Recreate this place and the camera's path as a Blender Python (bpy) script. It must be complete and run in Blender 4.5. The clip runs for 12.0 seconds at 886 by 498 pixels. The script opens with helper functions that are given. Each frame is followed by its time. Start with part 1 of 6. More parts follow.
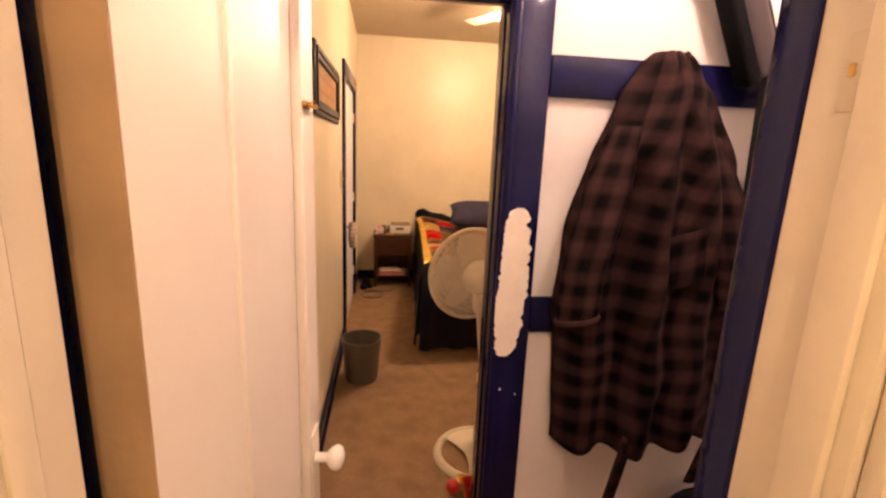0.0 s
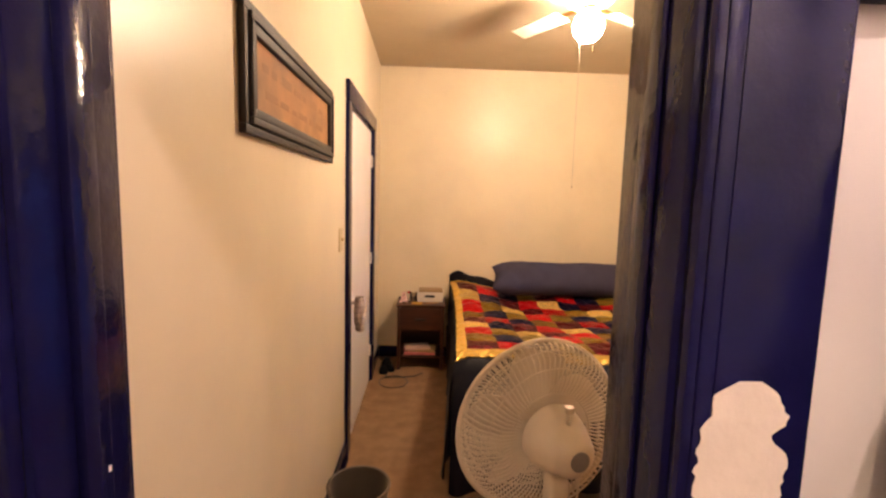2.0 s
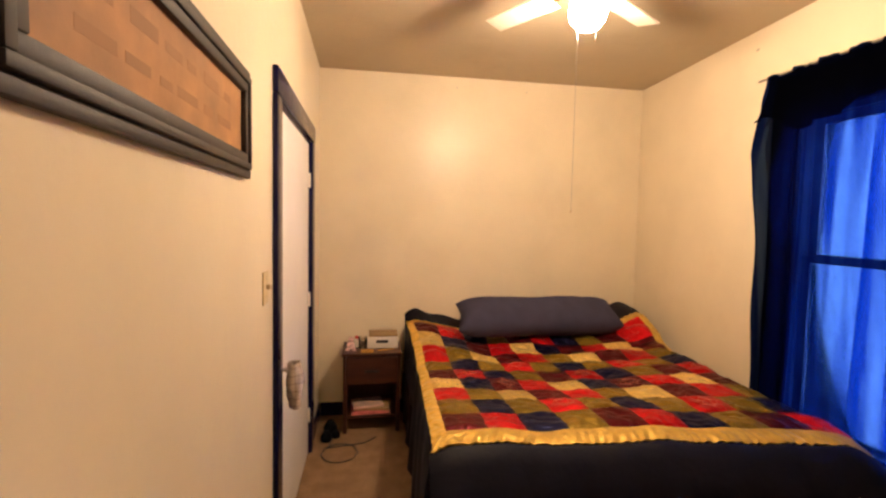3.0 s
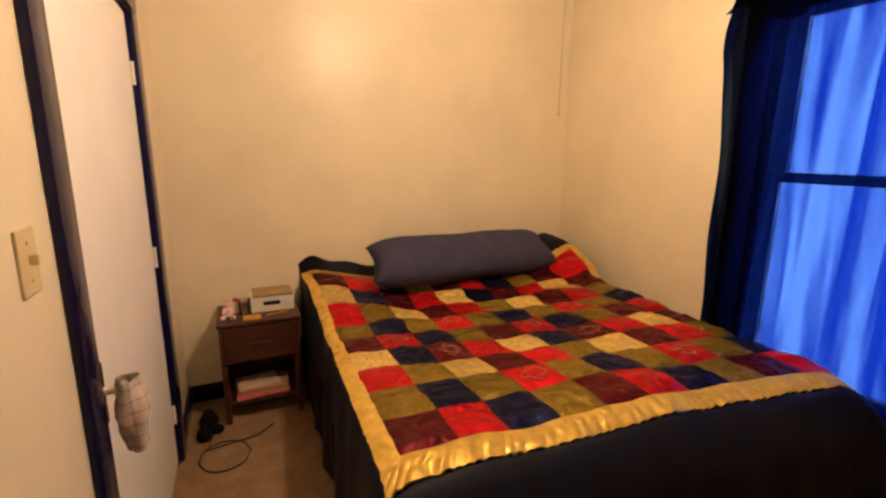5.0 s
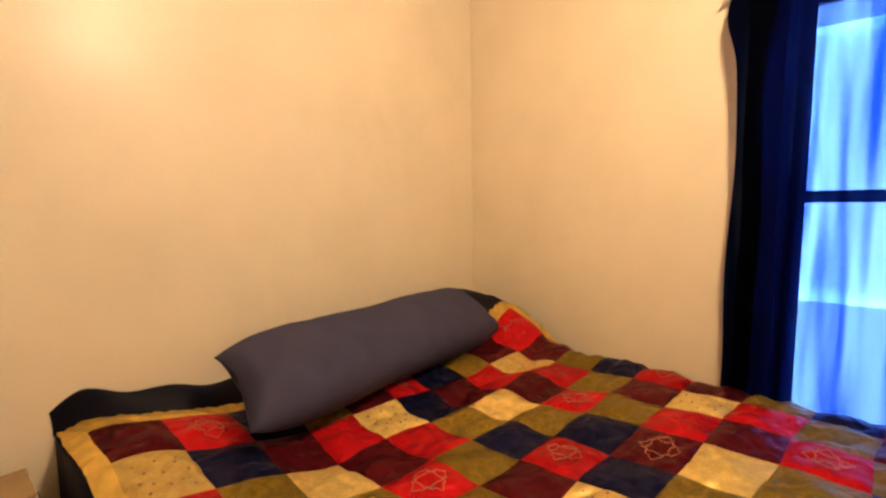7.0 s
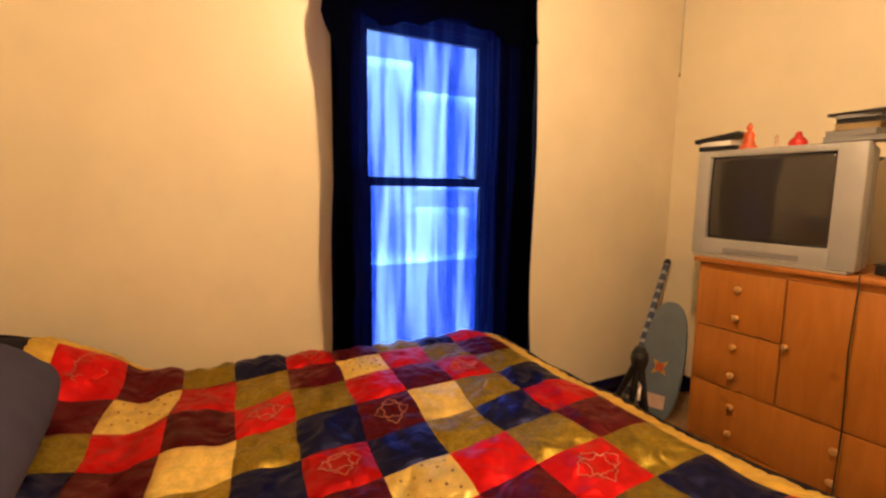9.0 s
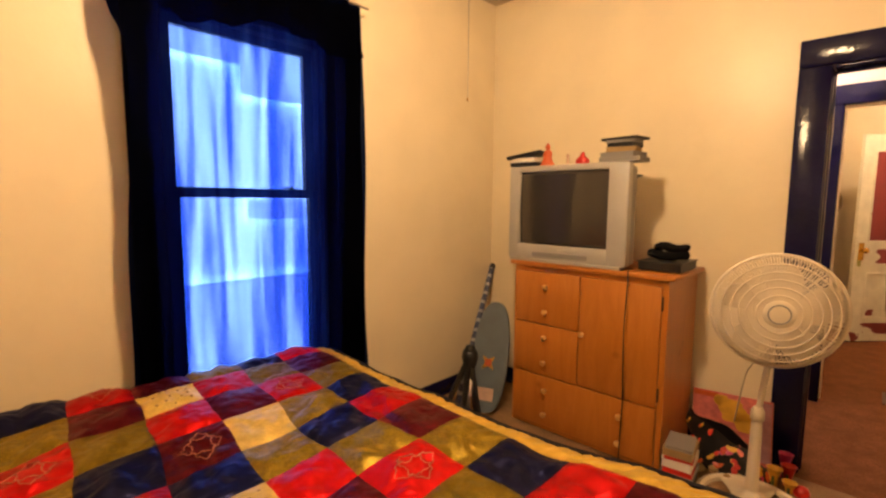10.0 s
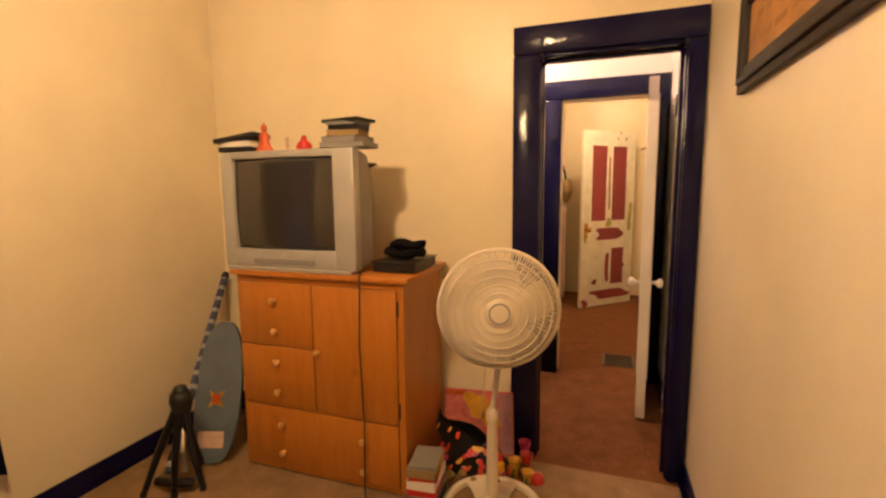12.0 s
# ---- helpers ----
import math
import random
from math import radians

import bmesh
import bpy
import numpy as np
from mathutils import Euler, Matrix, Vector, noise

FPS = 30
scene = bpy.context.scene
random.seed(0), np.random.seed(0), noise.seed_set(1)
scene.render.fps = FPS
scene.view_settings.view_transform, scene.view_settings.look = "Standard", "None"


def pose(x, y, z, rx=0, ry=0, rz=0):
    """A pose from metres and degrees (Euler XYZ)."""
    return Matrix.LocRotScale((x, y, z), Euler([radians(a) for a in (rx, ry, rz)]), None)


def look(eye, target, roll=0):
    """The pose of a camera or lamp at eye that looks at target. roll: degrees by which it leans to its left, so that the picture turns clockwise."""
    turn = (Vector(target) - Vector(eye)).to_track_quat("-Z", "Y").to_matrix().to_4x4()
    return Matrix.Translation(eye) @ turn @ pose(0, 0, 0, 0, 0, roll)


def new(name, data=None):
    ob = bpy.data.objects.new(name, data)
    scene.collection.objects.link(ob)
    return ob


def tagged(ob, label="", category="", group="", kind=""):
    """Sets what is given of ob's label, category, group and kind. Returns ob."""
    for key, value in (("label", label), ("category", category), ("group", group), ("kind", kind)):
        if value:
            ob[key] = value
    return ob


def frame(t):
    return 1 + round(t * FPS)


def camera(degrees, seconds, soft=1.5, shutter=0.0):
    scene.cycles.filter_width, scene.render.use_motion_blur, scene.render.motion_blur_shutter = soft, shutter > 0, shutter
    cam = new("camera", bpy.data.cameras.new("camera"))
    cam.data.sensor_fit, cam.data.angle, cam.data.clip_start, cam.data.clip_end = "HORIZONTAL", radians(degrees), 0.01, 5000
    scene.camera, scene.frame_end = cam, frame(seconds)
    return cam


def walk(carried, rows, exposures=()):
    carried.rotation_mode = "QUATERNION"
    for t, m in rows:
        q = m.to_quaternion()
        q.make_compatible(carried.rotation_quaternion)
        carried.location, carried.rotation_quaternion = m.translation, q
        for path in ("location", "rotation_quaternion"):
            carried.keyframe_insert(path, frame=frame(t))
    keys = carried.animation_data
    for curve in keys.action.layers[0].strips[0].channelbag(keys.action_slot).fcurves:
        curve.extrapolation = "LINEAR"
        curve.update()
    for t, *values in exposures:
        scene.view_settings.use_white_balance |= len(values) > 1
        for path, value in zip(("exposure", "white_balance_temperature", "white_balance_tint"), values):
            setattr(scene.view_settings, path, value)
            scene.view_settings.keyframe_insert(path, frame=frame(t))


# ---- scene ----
cam = camera(87.8, 12.0, soft=2.4)
PATH = [
    (0, (0.332, -1.582, 1.533), (0.579, 0.356, 1.107), 2.4),
    (0.5, (0.337, -1.357, 1.564), (0.703, 0.584, 1.25), 2.8),
    (1, (0.348, -1.106, 1.567), (0.779, 0.827, 1.289), 2.9),
    (1.5, (0.38, -0.841, 1.521), (0.739, 1.11, 1.265), 2.7),
    (2, (0.454, -0.556, 1.519), (0.522, 1.437, 1.298), 1.6),
    (2.2, (0.466, -0.446, 1.5), (0.468, 1.546, 1.322), 1.0),
    (2.5, (0.412, -0.273, 1.517), (0.495, 1.72, 1.368), 0.8),
    (2.9, (0.381, 0.025, 1.539), (0.647, 2.004, 1.422), 1.3),
    (3, (0.371, 0.087, 1.545), (0.693, 2.057, 1.424), 1.2),
    (3.2, (0.367, 0.189, 1.532), (0.771, 2.146, 1.442), 1.2),
    (4.8, (0.375, 0.765, 1.488), (1.130, 2.585, 1.125), 0.1),
    (5, (0.349, 0.820, 1.485), (1.149, 2.606, 1.075), 0.6),
    (5.5, (0.337, 1.076, 1.419), (1.226, 2.836, 1.082), 0.5),
    (6, (0.403, 1.396, 1.385), (1.364, 3.133, 1.141), 0.0),
    (6.5, (0.471, 1.696, 1.399), (1.592, 3.319, 1.064), 0.5),
    (6.7, (0.456, 1.829, 1.395), (1.719, 3.354, 1.114), 0.1),
    (8.3, (0.626, 2.861, 1.364), (2.617, 2.641, 1.087), 1.1),
    (8.5, (0.628, 2.923, 1.357), (2.557, 2.4, 1.072), 2.0),
    (9, (0.573, 2.921, 1.345), (2.316, 1.973, 1.094), 0.6),
    (9.5, (0.524, 2.898, 1.358), (2.087, 1.671, 1.128), 0.1),
    (10, (0.506, 2.849, 1.354), (1.863, 1.394, 1.15), 0.5),
    (10.5, (0.478, 2.799, 1.36), (1.628, 1.175, 1.155), 0.7),
    (10.8, (0.453, 2.774, 1.358), (1.49, 1.077, 1.152), 0.5),
    (11, (0.461, 2.711, 1.369), (1.432, 0.976, 1.151), 0.4),
    (11.2, (0.484, 2.66, 1.375), (1.387, 0.889, 1.156), -0.1),
    (11.5, (0.409, 2.554, 1.365), (1.265, 0.761, 1.142), -0.3),
    (12, (0.403, 2.275, 1.373), (1.052, 0.4, 1.124), -0.6),
]
walk(cam, [(t, look(eye, target, roll)) for t, eye, target, roll in PATH], exposures=((0, 0.15, 6500, 19), (0.5, 0.05, 6400, 18), (1.5, 0.1, 6050, 17), (2.5, 0.0, 5750, 13), (3, -0.08, 5800, 12), (5, -0.22, 6150, 11), (5.5, -0.1, 6150, 11), (6.5, 0.05, 5900, 9), (8.5, 0.0, 6750, 10), (11, 0.0, 7250, 12), (12, 0.0, 7300, 10)))

# ---- daylight, lamps ----
world = bpy.data.worlds.new("world")
scene.world = world
world.use_nodes = True
wn = world.node_tree.nodes
sky = wn.new("ShaderNodeTexSky")
sky.sky_type = "NISHITA"
sky.sun_disc = False
sky.sun_elevation = radians(35)
sky.sun_rotation = radians(200)
wn["Background"].inputs[1].default_value = 0.10
world.node_tree.links.new(sky.outputs[0], wn["Background"].inputs[0])


# ---- materials ----
def material(name, colour, rough=0.6, metal=0.0, vary=0.08, scale=6.0, bump=0.0, bump_scale=60.0, spec=0.5, sheen=0.0, stains=0.0):
    """A painted or woven surface: a base colour that varies at two scales, with fine relief."""
    m = bpy.data.materials.new(name)
    m.use_nodes = True
    n, k = m.node_tree.nodes, m.node_tree.links
    b = n["Principled BSDF"]
    b.inputs["Roughness"].default_value = rough
    b.inputs["Metallic"].default_value = metal
    b.inputs["Specular IOR Level"].default_value = spec
    if sheen:
        b.inputs["Sheen Weight"].default_value = sheen
    geo = n.new("ShaderNodeNewGeometry")
    big = n.new("ShaderNodeTexNoise")
    big.inputs["Scale"].default_value = scale
    big.inputs["Detail"].default_value = 5.0
    k.new(geo.outputs["Position"], big.inputs["Vector"])
    ramp = n.new("ShaderNodeMapRange")
    ramp.inputs["From Min"].default_value = 0.3
    ramp.inputs["From Max"].default_value = 0.7
    ramp.inputs["To Min"].default_value = 1.0 - vary
    ramp.inputs["To Max"].default_value = 1.0 + vary
    k.new(big.outputs["Fac"], ramp.inputs["Value"])
    mix = n.new("ShaderNodeVectorMath")
    mix.operation = "SCALE"
    mix.inputs[0].default_value = colour
    k.new(ramp.outputs[0], mix.inputs["Scale"])
    out = mix.outputs[0]
    if stains:
        st = n.new("ShaderNodeTexNoise")
        st.inputs["Scale"].default_value = 1.7
        st.inputs["Detail"].default_value = 8.0
        st.inputs["Roughness"].default_value = 0.7
        k.new(geo.outputs["Position"], st.inputs["Vector"])
        sr = n.new("ShaderNodeMapRange")
        sr.inputs["From Min"].default_value = 0.55
        sr.inputs["From Max"].default_value = 0.75
        sr.inputs["To Max"].default_value = stains
        k.new(st.outputs["Fac"], sr.inputs["Value"])
        dm = n.new("ShaderNodeMix")
        dm.data_type = "RGBA"
        dm.inputs["B"].default_value = (colour[0] * 0.62, colour[1] * 0.55, colour[2] * 0.45, 1)
        k.new(sr.outputs[0], dm.inputs["Factor"])
        k.new(out, dm.inputs["A"])
        out = dm.outputs["Result"]
    k.new(out, b.inputs["Base Color"])
    if bump:
        fine = n.new("ShaderNodeTexNoise")
        fine.inputs["Scale"].default_value = bump_scale
        fine.inputs["Detail"].default_value = 4.0
        k.new(geo.outputs["Position"], fine.inputs["Vector"])
        bp = n.new("ShaderNodeBump")
        bp.inputs["Strength"].default_value = bump
        bp.inputs["Distance"].default_value = 0.004
        k.new(fine.outputs["Fac"], bp.inputs["Height"])
        k.new(bp.outputs[0], b.inputs["Normal"])
        rr = n.new("ShaderNodeMapRange")
        rr.inputs["To Min"].default_value = max(rough - 0.08, 0.03)
        rr.inputs["To Max"].default_value = min(rough + 0.08, 1.0)
        k.new(big.outputs["Fac"], rr.inputs["Value"])
        k.new(rr.outputs[0], b.inputs["Roughness"])
    return m


def carpet(name, a, b_):
    m = material(name, a, rough=0.95, vary=0.25, scale=9.0, bump=1.0, bump_scale=260.0, spec=0.05, stains=0.4)
    n, k = m.node_tree.nodes, m.node_tree.links
    geo = n.new("ShaderNodeNewGeometry")
    sp = n.new("ShaderNodeTexNoise")
    sp.inputs["Scale"].default_value = 190.0
    sp.inputs["Detail"].default_value = 2.0
    k.new(geo.outputs["Position"], sp.inputs["Vector"])
    bs = n["Principled BSDF"]
    src = bs.inputs["Base Color"].links[0].from_socket
    mx = n.new("ShaderNodeMix")
    mx.data_type = "RGBA"
    mx.inputs["B"].default_value = (*b_, 1)
    mr = n.new("ShaderNodeMapRange")
    mr.inputs["From Min"].default_value = 0.42
    mr.inputs["From Max"].default_value = 0.62
    k.new(sp.outputs["Fac"], mr.inputs["Value"])
    k.new(mr.outputs[0], mx.inputs["Factor"])
    k.new(src, mx.inputs["A"])
    k.new(mx.outputs["Result"], bs.inputs["Base Color"])
    return m


def wood(name, dark, light, rough=0.4, stretch=(14.0, 14.0, 1.2), knots=0.0):
    m = bpy.data.materials.new(name)
    m.use_nodes = True
    n, k = m.node_tree.nodes, m.node_tree.links
    b = n["Principled BSDF"]
    b.inputs["Roughness"].default_value = rough
    geo = n.new("ShaderNodeNewGeometry")
    mp = n.new("ShaderNodeMapping")
    mp.inputs["Scale"].default_value = stretch
    k.new(geo.outputs["Position"], mp.inputs["Vector"])
    inf = n.new("ShaderNodeObjectInfo")
    add = n.new("ShaderNodeVectorMath")
    add.operation = "ADD"
    k.new(mp.outputs[0], add.inputs[0])
    sc = n.new("ShaderNodeMath")
    sc.operation = "MULTIPLY"
    sc.inputs[1].default_value = 37.0
    k.new(inf.outputs["Random"], sc.inputs[0])
    k.new(sc.outputs[0], add.inputs[1])
    t = n.new("ShaderNodeTexNoise")
    t.inputs["Scale"].default_value = 2.2
    t.inputs["Detail"].default_value = 7.0
    t.inputs["Roughness"].default_value = 0.65
    t.inputs["Distortion"].default_value = 1.2
    k.new(add.outputs[0], t.inputs["Vector"])
    r = n.new("ShaderNodeValToRGB")
    r.color_ramp.elements[0].position = 0.3
    r.color_ramp.elements[0].color = (*dark, 1)
    r.color_ramp.elements[1].position = 0.7
    r.color_ramp.elements[1].color = (*light, 1)
    k.new(t.outputs["Fac"], r.inputs["Fac"])
    out = r.outputs["Color"]
    if knots:
        v = n.new("ShaderNodeTexVoronoi")
        v.inputs["Scale"].default_value = 5.0
        k.new(geo.outputs["Position"], v.inputs["Vector"])
        kr = n.new("ShaderNodeMapRange")
        kr.inputs["From Min"].default_value = 0.05
        kr.inputs["From Max"].default_value = 0.13
        kr.inputs["To Min"].default_value = knots
        kr.inputs["To Max"].default_value = 0.0
        k.new(v.outputs["Distance"], kr.inputs["Value"])
        km = n.new("ShaderNodeMix")
        km.data_type = "RGBA"
        km.inputs["B"].default_value = (dark[0] * 0.5, dark[1] * 0.42, dark[2] * 0.4, 1)
        k.new(kr.outputs[0], km.inputs["Factor"])
        k.new(out, km.inputs["A"])
        out = km.outputs["Result"]
    k.new(out, b.inputs["Base Color"])
    bp = n.new("ShaderNodeBump")
    bp.inputs["Strength"].default_value = 0.15
    bp.inputs["Distance"].default_value = 0.002
    k.new(t.outputs["Fac"], bp.inputs["Height"])
    k.new(bp.outputs[0], b.inputs["Normal"])
    return m


def satin(name, colour, rough=0.36, brocade=0.0):
    """Shiny quilt cloth, crumpled, with a slightly different tone on each patch."""
    m = material(name, colour, rough=rough, metal=0.32, vary=0.18, scale=30.0, bump=0.55, bump_scale=38.0, spec=0.28)
    top = max(colour)
    m.node_tree.nodes["Principled BSDF"].inputs["Specular Tint"].default_value = (*[0.12 + 0.88 * c / top for c in colour], 1)
    for bp in [x for x in m.node_tree.nodes if x.type == "BUMP"]:
        crease = m.node_tree.nodes.new("ShaderNodeTexNoise")
        crease.inputs["Scale"].default_value = 11.0
        crease.inputs["Detail"].default_value = 1.2
        crease.inputs["Distortion"].default_value = 0.8
        pos = m.node_tree.nodes.new("ShaderNodeNewGeometry")
        m.node_tree.links.new(pos.outputs["Position"], crease.inputs["Vector"])
        m.node_tree.links.new(crease.outputs["Fac"], bp.inputs["Height"])
        bp.inputs["Strength"].default_value = 0.75
        bp.inputs["Distance"].default_value = 0.030
    n, k = m.node_tree.nodes, m.node_tree.links
    b = n["Principled BSDF"]
    src = b.inputs["Base Color"].links[0].from_socket
    inf = n.new("ShaderNodeObjectInfo")
    mr = n.new("ShaderNodeMapRange")
    mr.inputs["To Min"].default_value = 0.75
    mr.inputs["To Max"].default_value = 1.25
    k.new(inf.outputs["Random"], mr.inputs["Value"])
    sc = n.new("ShaderNodeVectorMath")
    sc.operation = "SCALE"
    k.new(src, sc.inputs[0])
    k.new(mr.outputs[0], sc.inputs["Scale"])
    out = sc.outputs[0]
    if brocade:
        geo = n.new("ShaderNodeNewGeometry")
        w = n.new("ShaderNodeTexNoise")
        w.inputs["Scale"].default_value = 34.0
        w.inputs["Detail"].default_value = 1.0
        w.inputs["Distortion"].default_value = 2.5
        k.new(geo.outputs["Position"], w.inputs["Vector"])
        wr = n.new("ShaderNodeMapRange")
        wr.inputs["From Min"].default_value = 0.47
        wr.inputs["From Max"].default_value = 0.55
        wr.inputs["To Max"].default_value = brocade
        k.new(w.outputs["Fac"], wr.inputs["Value"])
        mx = n.new("ShaderNodeMix")
        mx.data_type = "RGBA"
        mx.inputs["B"].default_value = (colour[0] * 0.4, colour[1] * 0.4, colour[2] * 0.3, 1)
        k.new(wr.outputs[0], mx.inputs["Factor"])
        k.new(out, mx.inputs["A"])
        out = mx.outputs["Result"]
    k.new(out, b.inputs["Base Color"])
    return m


def plaid(name, a, b_, size, cover=0.5, soft=0.12):
    """Buffalo checks woven of two yarns: where both bands cross the cloth is darkest."""
    m = material(name, a, rough=0.95, vary=0.15, scale=20.0, bump=0.6, bump_scale=220.0, spec=0.05)
    n, k = m.node_tree.nodes, m.node_tree.links
    b = n["Principled BSDF"]
    uv = n.new("ShaderNodeUVMap")
    uv.uv_map = "cloth"
    sep = n.new("ShaderNodeSeparateXYZ")
    k.new(uv.outputs[0], sep.inputs[0])
    bands = []
    for axis in ("X", "Y"):
        f = n.new("ShaderNodeMath")
        f.operation = "PINGPONG"
        f.inputs[1].default_value = size
        k.new(sep.outputs[axis], f.inputs[0])
        s = n.new("ShaderNodeMapRange")
        s.inputs["From Min"].default_value = size * (1 - cover - soft)
        s.inputs["From Max"].default_value = size * (1 - cover + soft)
        k.new(f.outputs[0], s.inputs["Value"])
        bands.append(s.outputs[0])
    add = n.new("ShaderNodeMath")
    add.operation = "ADD"
    k.new(bands[0], add.inputs[0])
    k.new(bands[1], add.inputs[1])
    half = n.new("ShaderNodeMath")
    half.operation = "MULTIPLY"
    half.inputs[1].default_value = 0.5
    k.new(add.outputs[0], half.inputs[0])
    mx = n.new("ShaderNodeMix")
    mx.data_type = "RGBA"
    mx.inputs["B"].default_value = (*b_, 1)
    k.new(half.outputs[0], mx.inputs["Factor"])
    src = b.inputs["Base Color"].links[0].from_socket
    k.new(src, mx.inputs["A"])
    k.new(mx.outputs["Result"], b.inputs["Base Color"])
    return m


def peeled(name, base, under, amount, size=9.0):
    """Old paint with an older coat showing where it has flaked."""
    m = material(name, base, rough=0.5, vary=0.1, scale=10.0, bump=0.3, bump_scale=40.0)
    n, k = m.node_tree.nodes, m.node_tree.links
    b = n["Principled BSDF"]
    geo = n.new("ShaderNodeNewGeometry")
    w = n.new("ShaderNodeTexNoise")
    w.inputs["Scale"].default_value = size
    w.inputs["Detail"].default_value = 6.0
    k.new(geo.outputs["Position"], w.inputs["Vector"])
    wr = n.new("ShaderNodeMapRange")
    wr.inputs["From Min"].default_value = 1.0 - amount
    wr.inputs["From Max"].default_value = 1.0 - amount + 0.01
    k.new(w.outputs["Fac"], wr.inputs["Value"])
    mx = n.new("ShaderNodeMix")
    mx.data_type = "RGBA"
    mx.inputs["B"].default_value = (*under, 1)
    k.new(wr.outputs[0], mx.inputs["Factor"])
    k.new(b.inputs["Base Color"].links[0].from_socket, mx.inputs["A"])
    k.new(mx.outputs["Result"], b.inputs["Base Color"])
    return m


def sheer(name, colour, see):
    """Thin dyed curtain cloth: part of the light comes straight through, part is scattered. Noise paints in the folds'
    light and dark streaks.
    """
    m = bpy.data.materials.new(name)
    m.use_nodes = True
    n, k = m.node_tree.nodes, m.node_tree.links
    n.remove(n["Principled BSDF"])
    tr = n.new("ShaderNodeBsdfTransparent")
    tr.inputs["Color"].default_value = (*see, 1)
    tl = n.new("ShaderNodeBsdfTranslucent")
    tl.inputs["Color"].default_value = (*colour, 1)
    df = n.new("ShaderNodeBsdfDiffuse")
    df.inputs["Color"].default_value = (0.004, 0.004, 0.008, 1)
    m1 = n.new("ShaderNodeMixShader")
    m1.inputs[0].default_value = 0.35
    k.new(tl.outputs[0], m1.inputs[1])
    k.new(df.outputs[0], m1.inputs[2])
    m2 = n.new("ShaderNodeMixShader")
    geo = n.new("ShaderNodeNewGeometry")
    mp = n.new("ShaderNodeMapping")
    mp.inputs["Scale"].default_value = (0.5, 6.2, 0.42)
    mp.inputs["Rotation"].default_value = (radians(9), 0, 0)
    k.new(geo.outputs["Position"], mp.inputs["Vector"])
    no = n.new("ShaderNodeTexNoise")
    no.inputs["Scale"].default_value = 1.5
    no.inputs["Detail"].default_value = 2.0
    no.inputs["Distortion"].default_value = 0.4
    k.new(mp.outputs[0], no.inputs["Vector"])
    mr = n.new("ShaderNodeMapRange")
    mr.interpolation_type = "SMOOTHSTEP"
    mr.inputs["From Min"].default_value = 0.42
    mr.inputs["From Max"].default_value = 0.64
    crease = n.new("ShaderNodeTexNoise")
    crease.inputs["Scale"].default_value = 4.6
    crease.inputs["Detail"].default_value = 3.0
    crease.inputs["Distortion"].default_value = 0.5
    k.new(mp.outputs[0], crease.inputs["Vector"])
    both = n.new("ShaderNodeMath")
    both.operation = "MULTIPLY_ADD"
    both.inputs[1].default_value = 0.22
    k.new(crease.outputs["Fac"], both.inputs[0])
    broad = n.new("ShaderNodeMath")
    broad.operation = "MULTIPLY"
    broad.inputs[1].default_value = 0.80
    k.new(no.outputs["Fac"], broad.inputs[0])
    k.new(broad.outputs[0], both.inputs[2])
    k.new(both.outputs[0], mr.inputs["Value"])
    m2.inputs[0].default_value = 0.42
    # dark and bright fold streaks, painted into the transparent colour by the noise
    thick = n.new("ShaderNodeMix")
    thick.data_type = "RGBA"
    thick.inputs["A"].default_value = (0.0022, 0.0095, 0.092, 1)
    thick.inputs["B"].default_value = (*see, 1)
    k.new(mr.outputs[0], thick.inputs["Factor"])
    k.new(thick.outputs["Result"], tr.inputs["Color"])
    k.new(tr.outputs[0], m2.inputs[1])
    k.new(m1.outputs[0], m2.inputs[2])
    k.new(m2.outputs[0], n["Material Output"].inputs["Surface"])
    return m


def glowing(name, colour, strength):
    m = bpy.data.materials.new(name)
    m.use_nodes = True
    b = m.node_tree.nodes["Principled BSDF"]
    b.inputs["Base Color"].default_value = (*colour, 1)
    b.inputs["Emission Color"].default_value = (*colour, 1)
    b.inputs["Emission Strength"].default_value = strength
    return m


def clear(name, colour=(1, 1, 1), rough=0.05):
    m = bpy.data.materials.new(name)
    m.use_nodes = True
    n, k = m.node_tree.nodes, m.node_tree.links
    n.remove(n["Principled BSDF"])
    gl = n.new("ShaderNodeBsdfGlossy")
    gl.inputs["Roughness"].default_value = rough
    tr = n.new("ShaderNodeBsdfTransparent")
    tr.inputs["Color"].default_value = (*colour, 1)
    fr = n.new("ShaderNodeFresnel")
    mx = n.new("ShaderNodeMixShader")
    k.new(fr.outputs[0], mx.inputs[0])
    k.new(tr.outputs[0], mx.inputs[1])
    k.new(gl.outputs[0], mx.inputs[2])
    k.new(mx.outputs[0], n["Material Output"].inputs["Surface"])
    return m


WALL = material("cream_wall_paint", (0.75, 0.65, 0.47), rough=0.34, vary=0.05, scale=2.5, bump=0.3, bump_scale=22.0, spec=0.28, stains=0.12)
WHITE_WALL = material("white_wall_paint", (0.80, 0.76, 0.72), rough=0.5, vary=0.04, scale=3.0, bump=0.2, bump_scale=40.0)
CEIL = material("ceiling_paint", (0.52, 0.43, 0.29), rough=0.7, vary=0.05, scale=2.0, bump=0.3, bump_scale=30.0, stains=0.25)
BLUE = material("glossy_navy_paint", (0.006, 0.006, 0.037), rough=0.13, vary=0.25, scale=5.0, bump=0.55, bump_scale=24.0, spec=0.22)
DOOR_WHITE = material("white_door_paint", (0.80, 0.74, 0.66), rough=0.45, vary=0.04, scale=4.0, bump=0.2, bump_scale=25.0)
